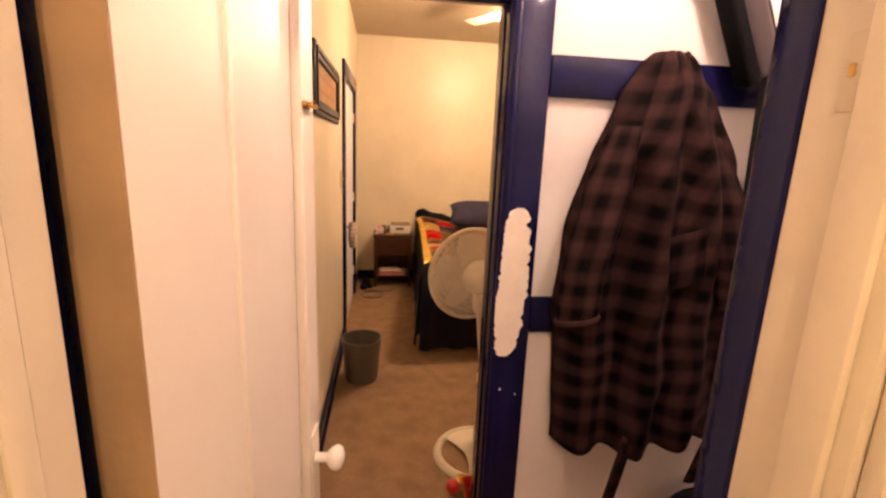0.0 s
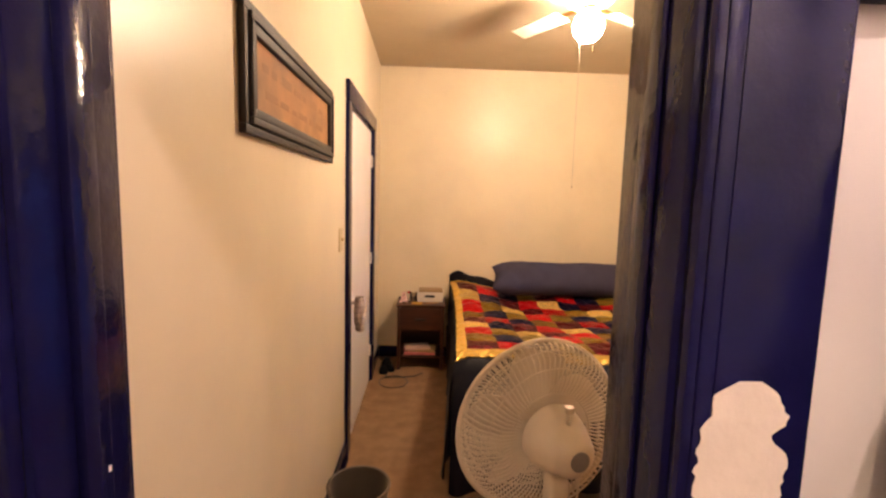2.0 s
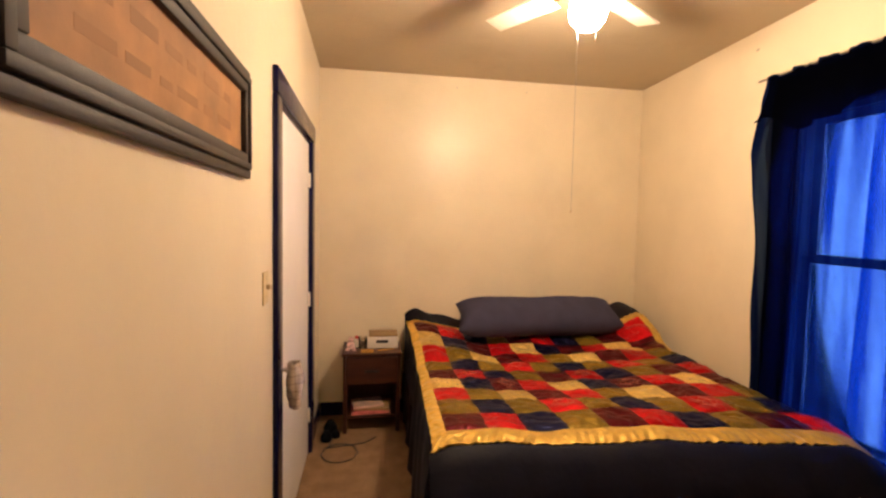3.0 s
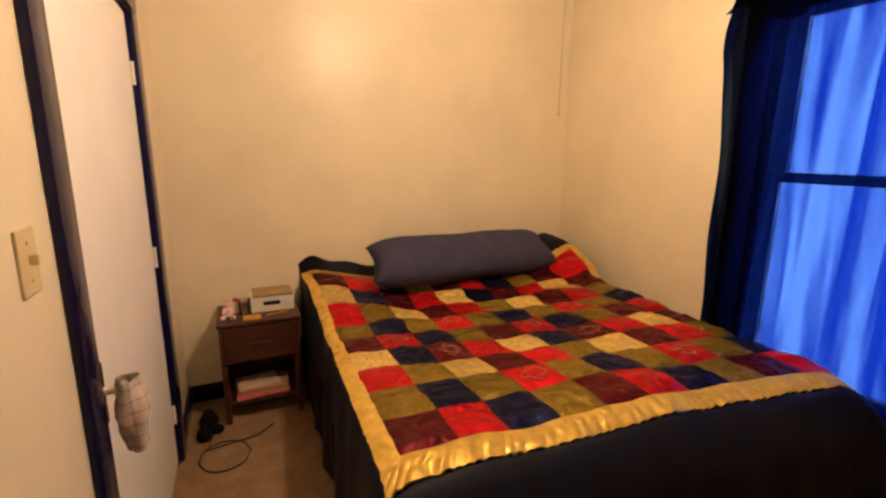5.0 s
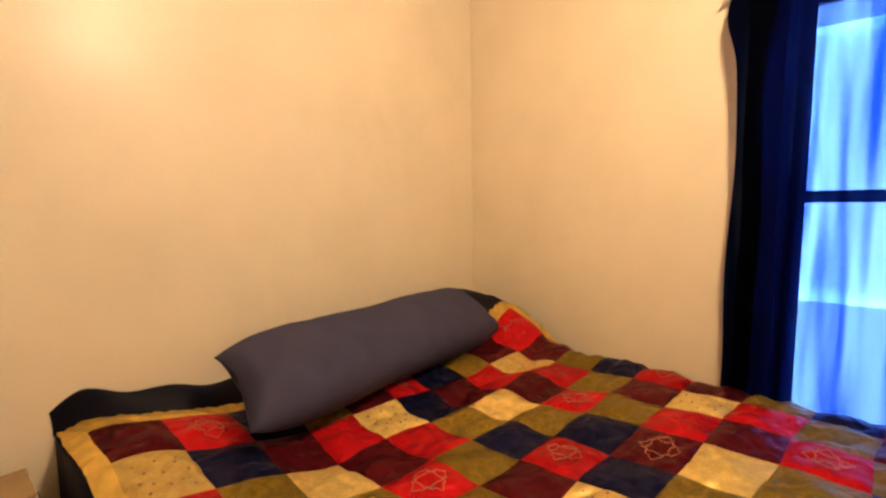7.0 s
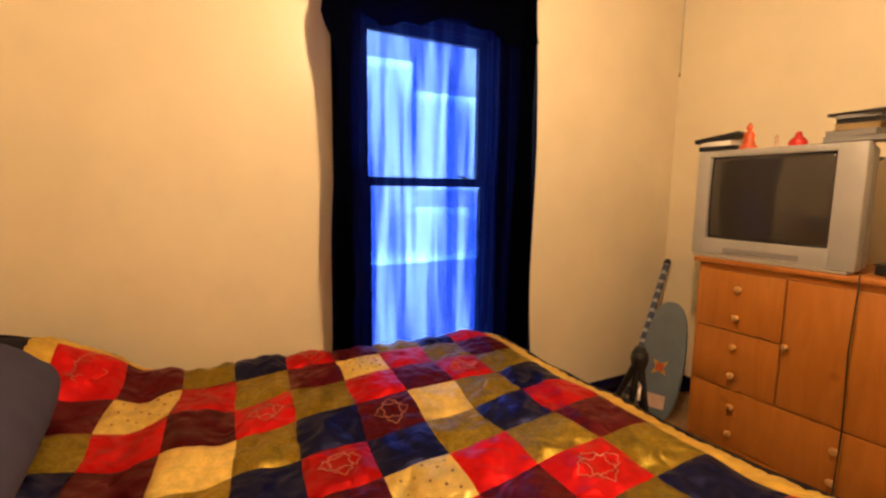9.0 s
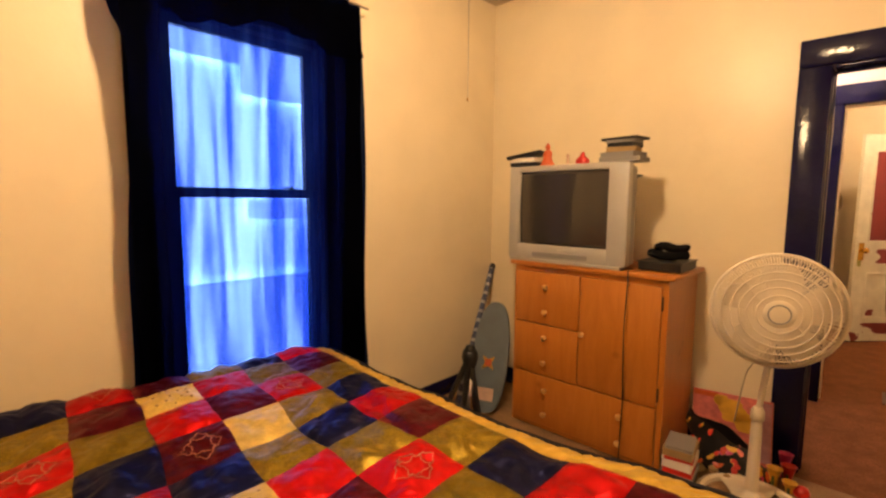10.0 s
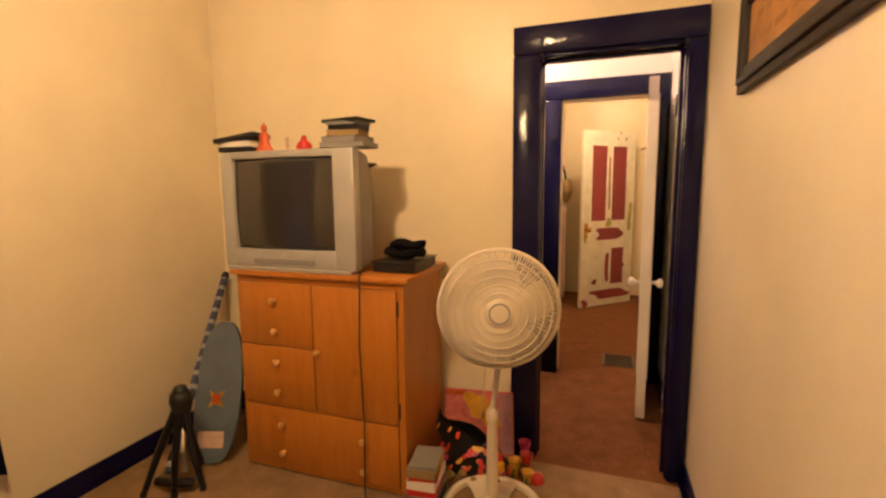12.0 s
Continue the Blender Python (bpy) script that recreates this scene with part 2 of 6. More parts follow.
JAMB_WHITE = material("yellowed_jamb_paint", (0.74, 0.66, 0.50), rough=0.35, vary=0.08, scale=5.0, bump=0.3, bump_scale=22.0, stains=0.35)
# white door's hinge edge, with its shade put into a brown base colour
EDGE_SHADE = material("shade_brown_door_edge", (0.36, 0.24, 0.13), rough=0.6, vary=0.2, scale=6.0, bump=0.3, stains=0.4)
BARE = material("bare_primer", (0.78, 0.70, 0.60), rough=0.7, vary=0.06, scale=14.0, bump=0.3)
CARPET_BED = carpet("beige_carpet", (0.31, 0.195, 0.110), (0.205, 0.125, 0.068))
CARPET_HALL = carpet("rust_carpet", (0.195, 0.083, 0.038), (0.13, 0.048, 0.022))
PINE = wood("varnished_pine", (0.41, 0.134, 0.021), (0.51, 0.188, 0.036), rough=0.33, stretch=(7.0, 7.0, 0.9), knots=0.4)
WALNUT = wood("dark_stained_wood", (0.026, 0.0062, 0.003), (0.070, 0.0175, 0.0065), rough=0.42, stretch=(1.5, 14.0, 14.0))
FRAME_DARK = wood("dark_frame_wood", (0.010, 0.0065, 0.005), (0.026, 0.016, 0.011), rough=0.58)
RED = satin("red_satin", (0.3900, 0.0060, 0.0075))
MAROON = satin("maroon_satin", (0.0620, 0.0040, 0.0070), brocade=0.4)
OLIVE = satin("olive_satin", (0.2000, 0.1330, 0.0160), brocade=0.45)
NAVY_SQ = satin("navy_satin", (0.0050, 0.0055, 0.0220))
NAVY_SQ.node_tree.nodes["Principled BSDF"].inputs["Specular IOR Level"].default_value = 0.22
CREAM = satin("cream_satin", (0.6200, 0.4400, 0.1250), brocade=0.15)
GOLD = satin("gold_satin", (0.5800, 0.3800, 0.0750))
THREAD = material("gold_thread", (0.36, 0.13, 0.07), rough=0.4)
THREAD_DARK = material("brown_thread", (0.22, 0.12, 0.04), rough=0.6)
NAVY = material("navy_quilt_cloth", (0.0022, 0.0024, 0.009), rough=0.6, vary=0.2, scale=15.0, bump=0.5, bump_scale=30.0, spec=0.15)
BASE_DARK = material("dark_bed_base_cloth", (0.016, 0.008, 0.008), rough=0.95, vary=0.3, scale=12.0, bump=0.4, spec=0.05)
PILLOW = material("slate_blue_jersey", (0.049, 0.046, 0.081), rough=0.9, vary=0.1, scale=8.0, bump=0.35, bump_scale=300.0, spec=0.1)
PLASTIC = material("white_fan_plastic", (0.68, 0.59, 0.45), rough=0.35, vary=0.05, scale=9.0, bump=0.1)
SILVER = material("silver_grey_plastic", (0.36, 0.34, 0.31), rough=0.38, vary=0.05, scale=9.0, bump=0.1, bump_scale=200.0)
SILVER_DARK = material("grey_plastic", (0.22, 0.21, 0.20), rough=0.45, vary=0.05, bump=0.1)
SCREEN = material("dark_tube_glass", (0.035, 0.030, 0.026), rough=0.08, vary=0.02, spec=0.7)
BLACK = material("black_plastic", (0.007, 0.007, 0.008), rough=0.4, vary=0.2)
BLACK_CLOTH = material("black_cloth", (0.006, 0.006, 0.007), rough=0.95, vary=0.3, scale=18.0, bump=0.6, bump_scale=90.0, spec=0.08)
GREY_COAT = material("grey_brown_twill", (0.0165, 0.0112, 0.0088), rough=0.9, vary=0.15, scale=9.0, bump=0.5, bump_scale=150.0, spec=0.08)
BAG_CLOTH = material("mauve_grey_nylon", (0.050, 0.036, 0.040), rough=0.6, vary=0.15, scale=12.0, bump=0.4, bump_scale=120.0)
FLANNEL = plaid("brown_black_flannel", (0.036, 0.0172, 0.0166), (0.0022, 0.0018, 0.0021), 0.045, 0.5, 0.2)
SOCK = plaid("cream_check_cloth", (0.66, 0.57, 0.48), (0.34, 0.24, 0.19), 0.022, 0.2, 0.12)
BRASS = material("worn_brass", (0.62, 0.38, 0.10), rough=0.25, metal=1.0, vary=0.15, scale=40.0)
STEEL = material("dull_steel", (0.45, 0.42, 0.38), rough=0.35, metal=1.0, vary=0.1)
PORCELAIN = material("white_porcelain", (0.80, 0.77, 0.72), rough=0.12, vary=0.02)
IVORY = material("ivory_plastic", (0.62, 0.50, 0.27), rough=0.4, vary=0.04)
PARCHMENT = material("parchment_print", (0.36, 0.175, 0.058), rough=0.7, vary=0.3, scale=7.0, bump=0.1, stains=0.5)
PAGE = material("book_pages", (0.30, 0.24, 0.19), rough=0.8, vary=0.15, scale=60.0)
PLUSH = material("pink_white_plush", (0.74, 0.50, 0.48), rough=0.95, vary=0.45, scale=45.0, bump=0.5)
INK = material("faded_ink", (0.29, 0.135, 0.043), rough=0.7)
PINE_KNOB = wood("pale_pine_knob", (0.58, 0.30, 0.09), (0.66, 0.38, 0.14), rough=0.3)
BIN_GREY = material("smoky_grey_plastic", (0.090, 0.074, 0.058), rough=0.35, vary=0.1)
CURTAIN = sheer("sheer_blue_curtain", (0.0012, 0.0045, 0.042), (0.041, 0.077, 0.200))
PAPER = material("white_paper", (0.72, 0.68, 0.60), rough=0.7, vary=0.05)
RED_PLASTIC = material("red_plastic", (0.50, 0.020, 0.016), rough=0.3, vary=0.1)
ORANGE = material("orange_red_resin", (0.50, 0.085, 0.022), rough=0.4, vary=0.15, scale=40.0)
PINK = material("pink_print", (0.56, 0.15, 0.14), rough=0.5, vary=0.25, scale=25.0)
LILAC = material("pale_lilac_print", (0.42, 0.22, 0.27), rough=0.5, vary=0.2, scale=20.0)
YELLOW = material("yellow_print", (0.60, 0.33, 0.04), rough=0.5, vary=0.2, scale=15.0)
MAGENTA = material("magenta_print", (0.50, 0.03, 0.16), rough=0.4, vary=0.15, scale=20.0)
GREEN = material("green_print", (0.06, 0.10, 0.03), rough=0.6, vary=0.2, scale=20.0)
BOARD_BLUE = material("scuffed_blue_grey_board", (0.105, 0.135, 0.165), rough=0.45, vary=0.12, scale=10.0, bump=0.2, stains=0.3)
STRAP_BLUE = material("grey_blue_woven_band", (0.050, 0.062, 0.120), rough=0.8, vary=0.5, scale=60.0, bump=0.4)
STRAP_WHITE = material("pale_woven_band", (0.36, 0.35, 0.36), rough=0.8, vary=0.4, scale=60.0, bump=0.4)
TAN = material("tan_canvas", (0.30, 0.20, 0.09), rough=0.9, vary=0.15, bump=0.4)
PALE_PINK = material("pale_pink_cloth", (0.60, 0.40, 0.31), rough=0.8, vary=0.15, scale=20.0, bump=0.2)
PEELED_WHITE = peeled("flaking_white_paint", (0.70, 0.68, 0.58), (0.22, 0.028, 0.030), 0.33, 7.0)
PEELED_RED = peeled("old_maroon_paint", (0.24, 0.035, 0.045), (0.60, 0.52, 0.36), 0.26, 9.0)
PEELED_GREEN = material("old_green_paint", (0.34, 0.34, 0.12), rough=0.6, vary=0.25, scale=20.0)
SASH = material("old_white_sash", (0.62, 0.60, 0.56), rough=0.5, vary=0.1, bump=0.2)
GLASS = clear("window_glass")
CLEAR_CUP = clear("clear_plastic", (0.93, 0.92, 0.90), 0.1)
BULB = glowing("lit_bulb_glass", (1.0, 0.70, 0.42), 470.0)
BULB_PASSAGE = glowing("lit_passage_bulb_glass", (1.0, 0.70, 0.55), 1080.0)
# glow of the bulb added to brighten the hall
BULB_HALL_ADDED = glowing("added_hall_bulb_glow", (1.0, 0.70, 0.44), 1250.0)
# glowing boards stand in for the daylit outdoors, the dimmer ones for neighbouring walls
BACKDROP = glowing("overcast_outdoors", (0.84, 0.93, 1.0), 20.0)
BACKDROP_DIM = glowing("dim_backdrop_glow", (0.70, 0.84, 1.0), 8.5)
BACKDROP_MID = glowing("mid_backdrop_glow", (0.76, 0.88, 1.0), 15.5)
BLADE_WHITE = material("white_blade_paint", (0.70, 0.62, 0.50), rough=0.5, vary=0.06)
VENT = material("brown_vent_metal", (0.07, 0.045, 0.03), rough=0.5, metal=0.4, vary=0.1)


# ---- building helpers ----
def mesh_of(name, bm, mat, smooth=None):
    me = bpy.data.meshes.new(name)
    bmesh.ops.recalc_face_normals(bm, faces=bm.faces)
    bm.to_mesh(me)
    bm.free()
    for m in mat if isinstance(mat, (list, tuple)) else [mat]:
        me.materials.append(m)
    if smooth is not None:
        me.shade_smooth()
        if smooth < 180:
            me.set_sharp_from_angle(angle=radians(smooth))
    return me


def thing(name, where, label, category, group="", kind=""):
    ob = new(name)
    ob.empty_display_size = 0.05
    ob.location = where
    return tagged(ob, label, category, group, kind)


def part(name, bm, mat, parent, label="", smooth=None):
    """One mesh, built in world metres, under a thing or a part."""
    ob = new(name, mesh_of(name, bm, mat, smooth))
    ob.parent = parent
    if parent.type == "EMPTY":
        ob.matrix_parent_inverse = Matrix.Translation(-parent.location)
    if label:
        ob["label"] = label
    return ob


def solo(name, bm, mat, label="", category="", group="", kind="", smooth=None):
    return tagged(new(name, mesh_of(name, bm, mat, smooth)), label, category, group, kind)


def struct(name, bm, mat, smooth=None, label=""):
    return tagged(new(name, mesh_of(name, bm, mat, smooth)), label, "", "", "structure")


def box(bm, x0, x1, y0, y1, z0, z1, bevel=0.0, turn=None, seg=2):
    g = bmesh.ops.create_cube(bm, size=1)["verts"]
    for v in g:
        v.co = Vector(((x0 + x1) / 2 + v.co.x * (x1 - x0), (y0 + y1) / 2 + v.co.y * (y1 - y0), (z0 + z1) / 2 + v.co.z * (z1 - z0)))
    if bevel:
        edges = list({e for v in g for e in v.link_edges})
        r = bmesh.ops.bevel(bm, geom=edges, offset=bevel, segments=seg, affect="EDGES", profile=0.5)
        g = list({v for f in r["faces"] for v in f.verts} | {v for v in g if v.is_valid})
    if turn:
        bmesh.ops.transform(bm, matrix=turn, verts=[v for v in g if v.is_valid])
    return bm


def B(x0, x1, y0, y1, z0, z1, bevel=0.0, turn=None):
    return box(bmesh.new(), x0, x1, y0, y1, z0, z1, bevel, turn)


def tube(bm, points, radius, seg=8, closed=False, cap=True):
    """A round rod along points; radius is one number or one for each point."""
    pts = [Vector(p) for p in points]
    rings = []
    for i, p in enumerate(pts):
        a = pts[i - 1] if i or closed else p
        b = pts[(i + 1) % len(pts)] if i < len(pts) - 1 or closed else p
        d = (b - a).normalized()
        u = d.orthogonal().normalized() if i == 0 else (u - d * u.dot(d)).normalized()
        w = d.cross(u)
        r = radius[i] if isinstance(radius, (list, tuple)) else radius
        rings.append([bm.verts.new(p + (u * math.cos(t) + w * math.sin(t)) * r) for t in (2 * math.pi * k / seg for k in range(seg))])
    pairs = list(zip(rings, rings[1:])) + ([(rings[-1], rings[0])] if closed else [])
    for a, b in pairs:
        for k in range(seg):
            bm.faces.new((a[k], a[(k + 1) % seg], b[(k + 1) % seg], b[k]))
    if cap and not closed:
        bm.faces.new(rings[0])
        bm.faces.new(rings[-1])
    return bm


def lathe(bm, profile, m=Matrix(), seg=24):
    """Turns (radius, height) pairs about z, then lays the result by m."""
    rings = []
    for r, h in profile:
        if r < 1e-5:
            rings.append([bm.verts.new(m @ Vector((0, 0, h)))])
        else:
            rings.append([bm.verts.new(m @ Vector((r * math.cos(a), r * math.sin(a), h))) for a in (2 * math.pi * k / seg for k in range(seg))])
    for a, b in zip(rings, rings[1:]):
        for k in range(seg):
            j = (k + 1) % seg
            if len(a) == 1 and len(b) > 1:
                bm.faces.new((a[0], b[k], b[j]))
            elif len(b) == 1 and len(a) > 1:
                bm.faces.new((a[k], a[j], b[0]))
            elif len(a) > 1:
                bm.faces.new((a[k], a[j], b[j], b[k]))
    return bm


def aim(p, d):
    """A pose at p whose z axis points along d."""
    return Matrix.Translation(p) @ Vector(d).to_track_quat("Z", "Y").to_matrix().to_4x4()


def sheet(f, nu, nv, thick=0.0, uv=None):
    """A grid surface from f(u, v) with u, v in 0..1, given a thickness along its normals."""
    bm = bmesh.new()
    vs = [[bm.verts.new(f(i / nu, j / nv)) for j in range(nv + 1)] for i in range(nu + 1)]
    layer = bm.loops.layers.uv.new("cloth") if uv else None
    for i in range(nu):
        for j in range(nv):
            face = bm.faces.new((vs[i][j], vs[i + 1][j], vs[i + 1][j + 1], vs[i][j + 1]))
            if uv:
                for loop, (a, b) in zip(face.loops, ((i, j), (i + 1, j), (i + 1, j + 1), (i, j + 1))):
                    loop[layer].uv = uv(a / nu, b / nv)
    if thick:
        bm.normal_update()
        bmesh.ops.solidify(bm, geom=bm.faces[:], thickness=thick)
    return bm


def smooth01(a, b, x):
    t = min(max((x - a) / (b - a), 0.0), 1.0)
    return t * t * (3 - 2 * t)


def wob(x, y, z=0.0, s=1.0):
    return noise.noise(Vector((x * s, y * s, z * s)))

# ---- the large structure ----
W, L, H = 2.65, 3.73, 2.68
RISE = 0.105  # the bedroom ceiling is this much higher at the doorway end
HB = H + RISE


def walls(name, mat, *boxes):
    bm = bmesh.new()
    for b in boxes:
        box(bm, *b)
    return struct(name, bm, mat)


walls("floor", CARPET_BED, (-0.12, W + 0.12, 0.05, L + 0.12, -0.1, 0.0))
walls("floor_passage_and_hall", CARPET_HALL, (-1.12, 2.42, -4.22, 0.05, -0.1, -0.003))
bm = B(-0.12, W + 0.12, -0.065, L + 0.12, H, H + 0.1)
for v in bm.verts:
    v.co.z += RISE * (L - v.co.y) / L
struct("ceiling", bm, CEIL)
walls("ceiling_passage_and_hall", WHITE_WALL, (-1.12, 2.42, -4.22, -0.066, H, H + 0.1))
walls("wall_north", WALL, (-0.12, W + 0.12, L, L + 0.12, 0, HB))
walls("wall_west", WALL, (-0.12, 0, -0.065, 2.081, 0, HB), (-0.12, 0, 3.132, L, 0, HB), (-0.12, 0, 2.081, 3.132, 2.03, HB))
walls("wall_east", WALL, (W, W + 0.12, -0.065, 1.47, 0, HB), (W, W + 0.12, 2.25, L, 0, HB), (W, W + 0.12, 1.47, 2.25, 0, 0.42), (W, W + 0.12, 1.47, 2.25, 2.16, HB))
walls("wall_south", WALL, (0.70, W, -0.065, 0, 0, HB), (0, 0.075, -0.065, 0, 0, HB), (0.075, 0.70, -0.065, 0, 2.0, HB))
walls("wall_passage_north", WHITE_WALL, (0.70, 2.3, -0.13, -0.066, 0, H), (0, 0.075, -0.13, -0.066, 0, H), (0.075, 0.70, -0.13, -0.066, 2.0, H))
walls("wall_passage_west", WHITE_WALL, (-0.12, 0, -1.29, -0.066, 0, H))
walls("wall_passage_east", WHITE_WALL, (2.3, 2.42, -1.29, -0.066, 0, H))
walls("wall_passage_south", WHITE_WALL, (0, 0.040, -1.29, -1.17, 0, H), (0.715, 2.3, -1.29, -1.17, 0, H), (0.040, 0.715, -1.29, -1.17, 2.015, H))
walls("wall_hall_west", WALL, (-1.12, -1.0, -4.1, -1.29, 0, H))
walls("wall_hall_east", WALL, (0.90, 1.02, -4.1, -1.29, 0, H))
walls("wall_hall_south", WALL, (-1.12, 1.02, -4.22, -4.1, 0, H))
walls("wall_hall_north", WALL, (-1.12, -0.12, -1.29, -1.17, 0, H))
walls("wall_closet_back", WALL, (-0.62, -0.5, 1.9, 3.2, 0, H))


def trim(name, mat, *boxes, bevel=0.006):
    bm = bmesh.new()
    for b in boxes:
        box(bm, *b, bevel)
    return struct(name, bm, mat, 40)


# bedroom doorway: lining, stops and casings on both sides
trim("door_lining_1", BLUE, (0.068, 0.088, -0.135, 0.005, 0, 1.985), (0.688, 0.708, -0.135, 0.005, 0, 1.985), (0.088, 0.688, -0.135, 0.005, 1.985, 2.004))
trim("door_stop_1", BLUE, (0.088, 0.100, -0.085, -0.045, 0, 1.973), (0.682, 0.688, -0.085, -0.045, 0, 1.973), (0.088, 0.688, -0.085, -0.045, 1.973, 1.985), bevel=0.003)
trim("door_casing_bedroom_1", BLUE, (0.004, 0.080, 0.0, 0.022, 0, 2.0), (0.694, 0.822, 0.0, 0.022, 0, 2.0), (0.004, 0.822, 0.0, 0.024, 2.002, 2.128))
trim("door_casing_passage_1", BLUE, (0.026, 0.080, -0.152, -0.13, 0, 2.0), (0.696, 0.822, -0.152, -0.13, 0, 2.0), (0.004, 0.822, -0.154, -0.13, 2.002, 2.128))
trim("casing_bead_1", BLUE, (0.706, 0.724, -0.1535, -0.150, 0, 1.99), (0.060, 0.072, -0.158, -0.152, 0, 1.99), bevel=0.003)
# passage rails on the coat wall
trim("coat_rail_trim", BLUE, (0.824, 2.3, -0.150, -0.13, 1.702, 1.825), bevel=0.004)
trim("chair_rail_trim", BLUE, (0.824, 2.3, -0.150, -0.13, 0.930, 1.055), bevel=0.004)
trim("baseboard_passage", BLUE, (0.824, 2.3, -0.146, -0.13, 0, 0.13), (0.0, 0.016, -1.15, -0.154, 0, 0.13))
# second doorway
trim("door_lining_2", JAMB_WHITE, (0.040, 0.087, -1.305, -1.215, 0, 2.0), (0.698, 0.718, -1.305, -1.195, 0, 2.0), (0.070, 0.698, -1.305, -1.195, 2.0, 2.018))
trim("door_stop_2", JAMB_WHITE, (0.688, 0.698, -1.290, -1.250, 0, 1.99), (0.087, 0.091, -1.290, -1.262, 0, 1.99), bevel=0.003)
trim("door_casing_passage_2", BLUE, (0.002, 0.062, -1.195, -1.150, 0, 2.0), (0.694, 0.812, -1.195, -1.150, 0, 2.0), (0.002, 0.812, -1.195, -1.148, 2.002, 2.128))
trim("door_casing_hall_2", JAMB_WHITE, (-0.04, 0.064, -1.325, -1.305, 0, 2.0), (0.706, 0.84, -1.325, -1.305, 0, 2.0), (-0.04, 0.84, -1.327, -1.305, 2.002, 2.13))
trim("casing_moulding_2", JAMB_WHITE, (0.735, 0.755, -1.333, -1.325, 0, 1.99), (0.79, 0.82, -1.336, -1.325, 0, 1.99), (0.03, 0.05, -1.333, -1.325, 0, 1.99))
# closet door surround on the west wall
trim("closet_casing", BLUE, (0.0, 0.022, 1.978, 2.078, 0, 2.03), (0.0, 0.022, 3.135, 3.245, 0, 2.03), (0.0, 0.024, 1.978, 3.245, 2.032, 2.135))
trim("closet_lining", BLUE, (-0.12, 0.004, 2.078, 2.094, 0, 2.014), (-0.12, 0.004, 3.119, 3.135, 0, 2.014), (-0.12, 0.004, 2.078, 3.135, 2.014, 2.032), bevel=0.003)
# baseboards
trim("baseboard", BLUE, (0.0, 0.018, 0.024, 1.976, 0, 0.105), (0.0, 0.018, 3.247, L, 0, 0.105), (0.0185, W - 0.0185, L - 0.018, L, 0, 0.105), (W - 0.018, W, 0.0185, L - 0.0185, 0, 0.105), (0.824, W, 0.0, 0.018, 0, 0.105))
trim("quarter_round_trim", BLUE, (0.018, 0.030, 0.026, 1.976, 0, 0.018), (W - 0.030, W - 0.018, 0.03, L - 0.03, 0, 0.018), bevel=0.005)
trim("window_casing", BLUE, (W - 0.02, W, 1.36, 1.468, 0.42, 2.16), (W - 0.02, W, 2.252, 2.36, 0.42, 2.16), (W - 0.022, W, 1.36, 2.36, 2.162, 2.27), (W - 0.05, W + 0.02, 1.34, 2.38, 0.385, 0.42))


def ragged(bm, cx, cz, y, thick, hw, hh, seed, n=60):
    """A flake with an uneven outline, flat against a face that looks along -y."""
    front, back = [], []
    for k in range(n):
        a = 2 * math.pi * k / n
        c, s = math.cos(a), math.sin(a)
        r = 1.0 / max(abs(c) ** 6 + abs(s) ** 6, 1e-6) ** (1 / 6)
        w = 1 + 0.22 * wob(c * 1.3 + seed, s * 3.5, seed) + 0.10 * wob(c * 5 + seed, s * 14, seed)
        x, z = cx + hw * r * c * w + 0.3 * hw * math.sin(s * 2.2 + seed), cz + hh * r * s * (1 + 0.06 * wob(c * 6, s, seed))
        front.append(bm.verts.new((x, y - thick, z)))
        back.append(bm.verts.new((x, y, z)))
    bm.faces.new(front)
    for k in range(n):
        j = (k + 1) % n
        bm.faces.new((front[k], front[j], back[j], back[k]))
    return bm


def flaked_area(y, thick, rows, seed):
    """A bare area on a board: rows of height, left and right edge, made ragged between them."""
    bm = bmesh.new()
    left, right = [], []
    n = 110
    for k in range(n + 1):
        z = lerp(rows[0][0], rows[-1][0], k / n)
        for a, b in zip(rows, rows[1:]):
            if z >= b[0] - 1e-6:
                t = (a[0] - z) / (a[0] - b[0])
                l, r = lerp(a[1], b[1], t), lerp(a[2], b[2], t)
                break
        l += 0.008 * wob(z * 60, seed) + 0.004 * wob(z * 210, seed)
        r += 0.018 * wob(z * 38, seed + 5) + 0.005 * wob(z * 230, seed + 5)
        left.append((max(l, 0.698), z))
        right.append((min(r, 0.820), z))
    for side in (y, y - thick):
        grid = [[bm.verts.new((lerp(a[0], b[0], q / 3), side, a[1])) for q in range(4)] for a, b in zip(left, right)]
        for g, h in zip(grid, grid[1:]):
            for q in range(3):
                bm.faces.new((g[q], g[q + 1], h[q + 1], h[q]))
    return bm


def lerp(a, b, t):
    return a + (b - a) * t


PATCH = ((1.357, 0.745, 0.768), (1.345, 0.728, 0.785), (1.32, 0.716, 0.792), (1.27, 0.711, 0.797), (1.13, 0.706, 0.805), (1.08, 0.704, 0.800), (1.04, 0.697, 0.797), (0.96, 0.698, 0.792), (0.92, 0.704, 0.786), (0.88, 0.706, 0.776), (0.855, 0.712, 0.764), (0.846, 0.722, 0.750))
struct("bare_paint_patch_trim", flaked_area(-0.1525, 0.0026, PATCH, 3.0), BARE)
bm = bmesh.new()
for cx, cz, r, sd in ((0.735, 0.72, 0.003, 4.0), (0.79, 0.70, 0.002, 6.0)):
    ragged(bm, cx, cz, -0.1525, 0.0010, r, r * 1.4, sd, 12)
struct("paint_chips_trim", bm, BARE)
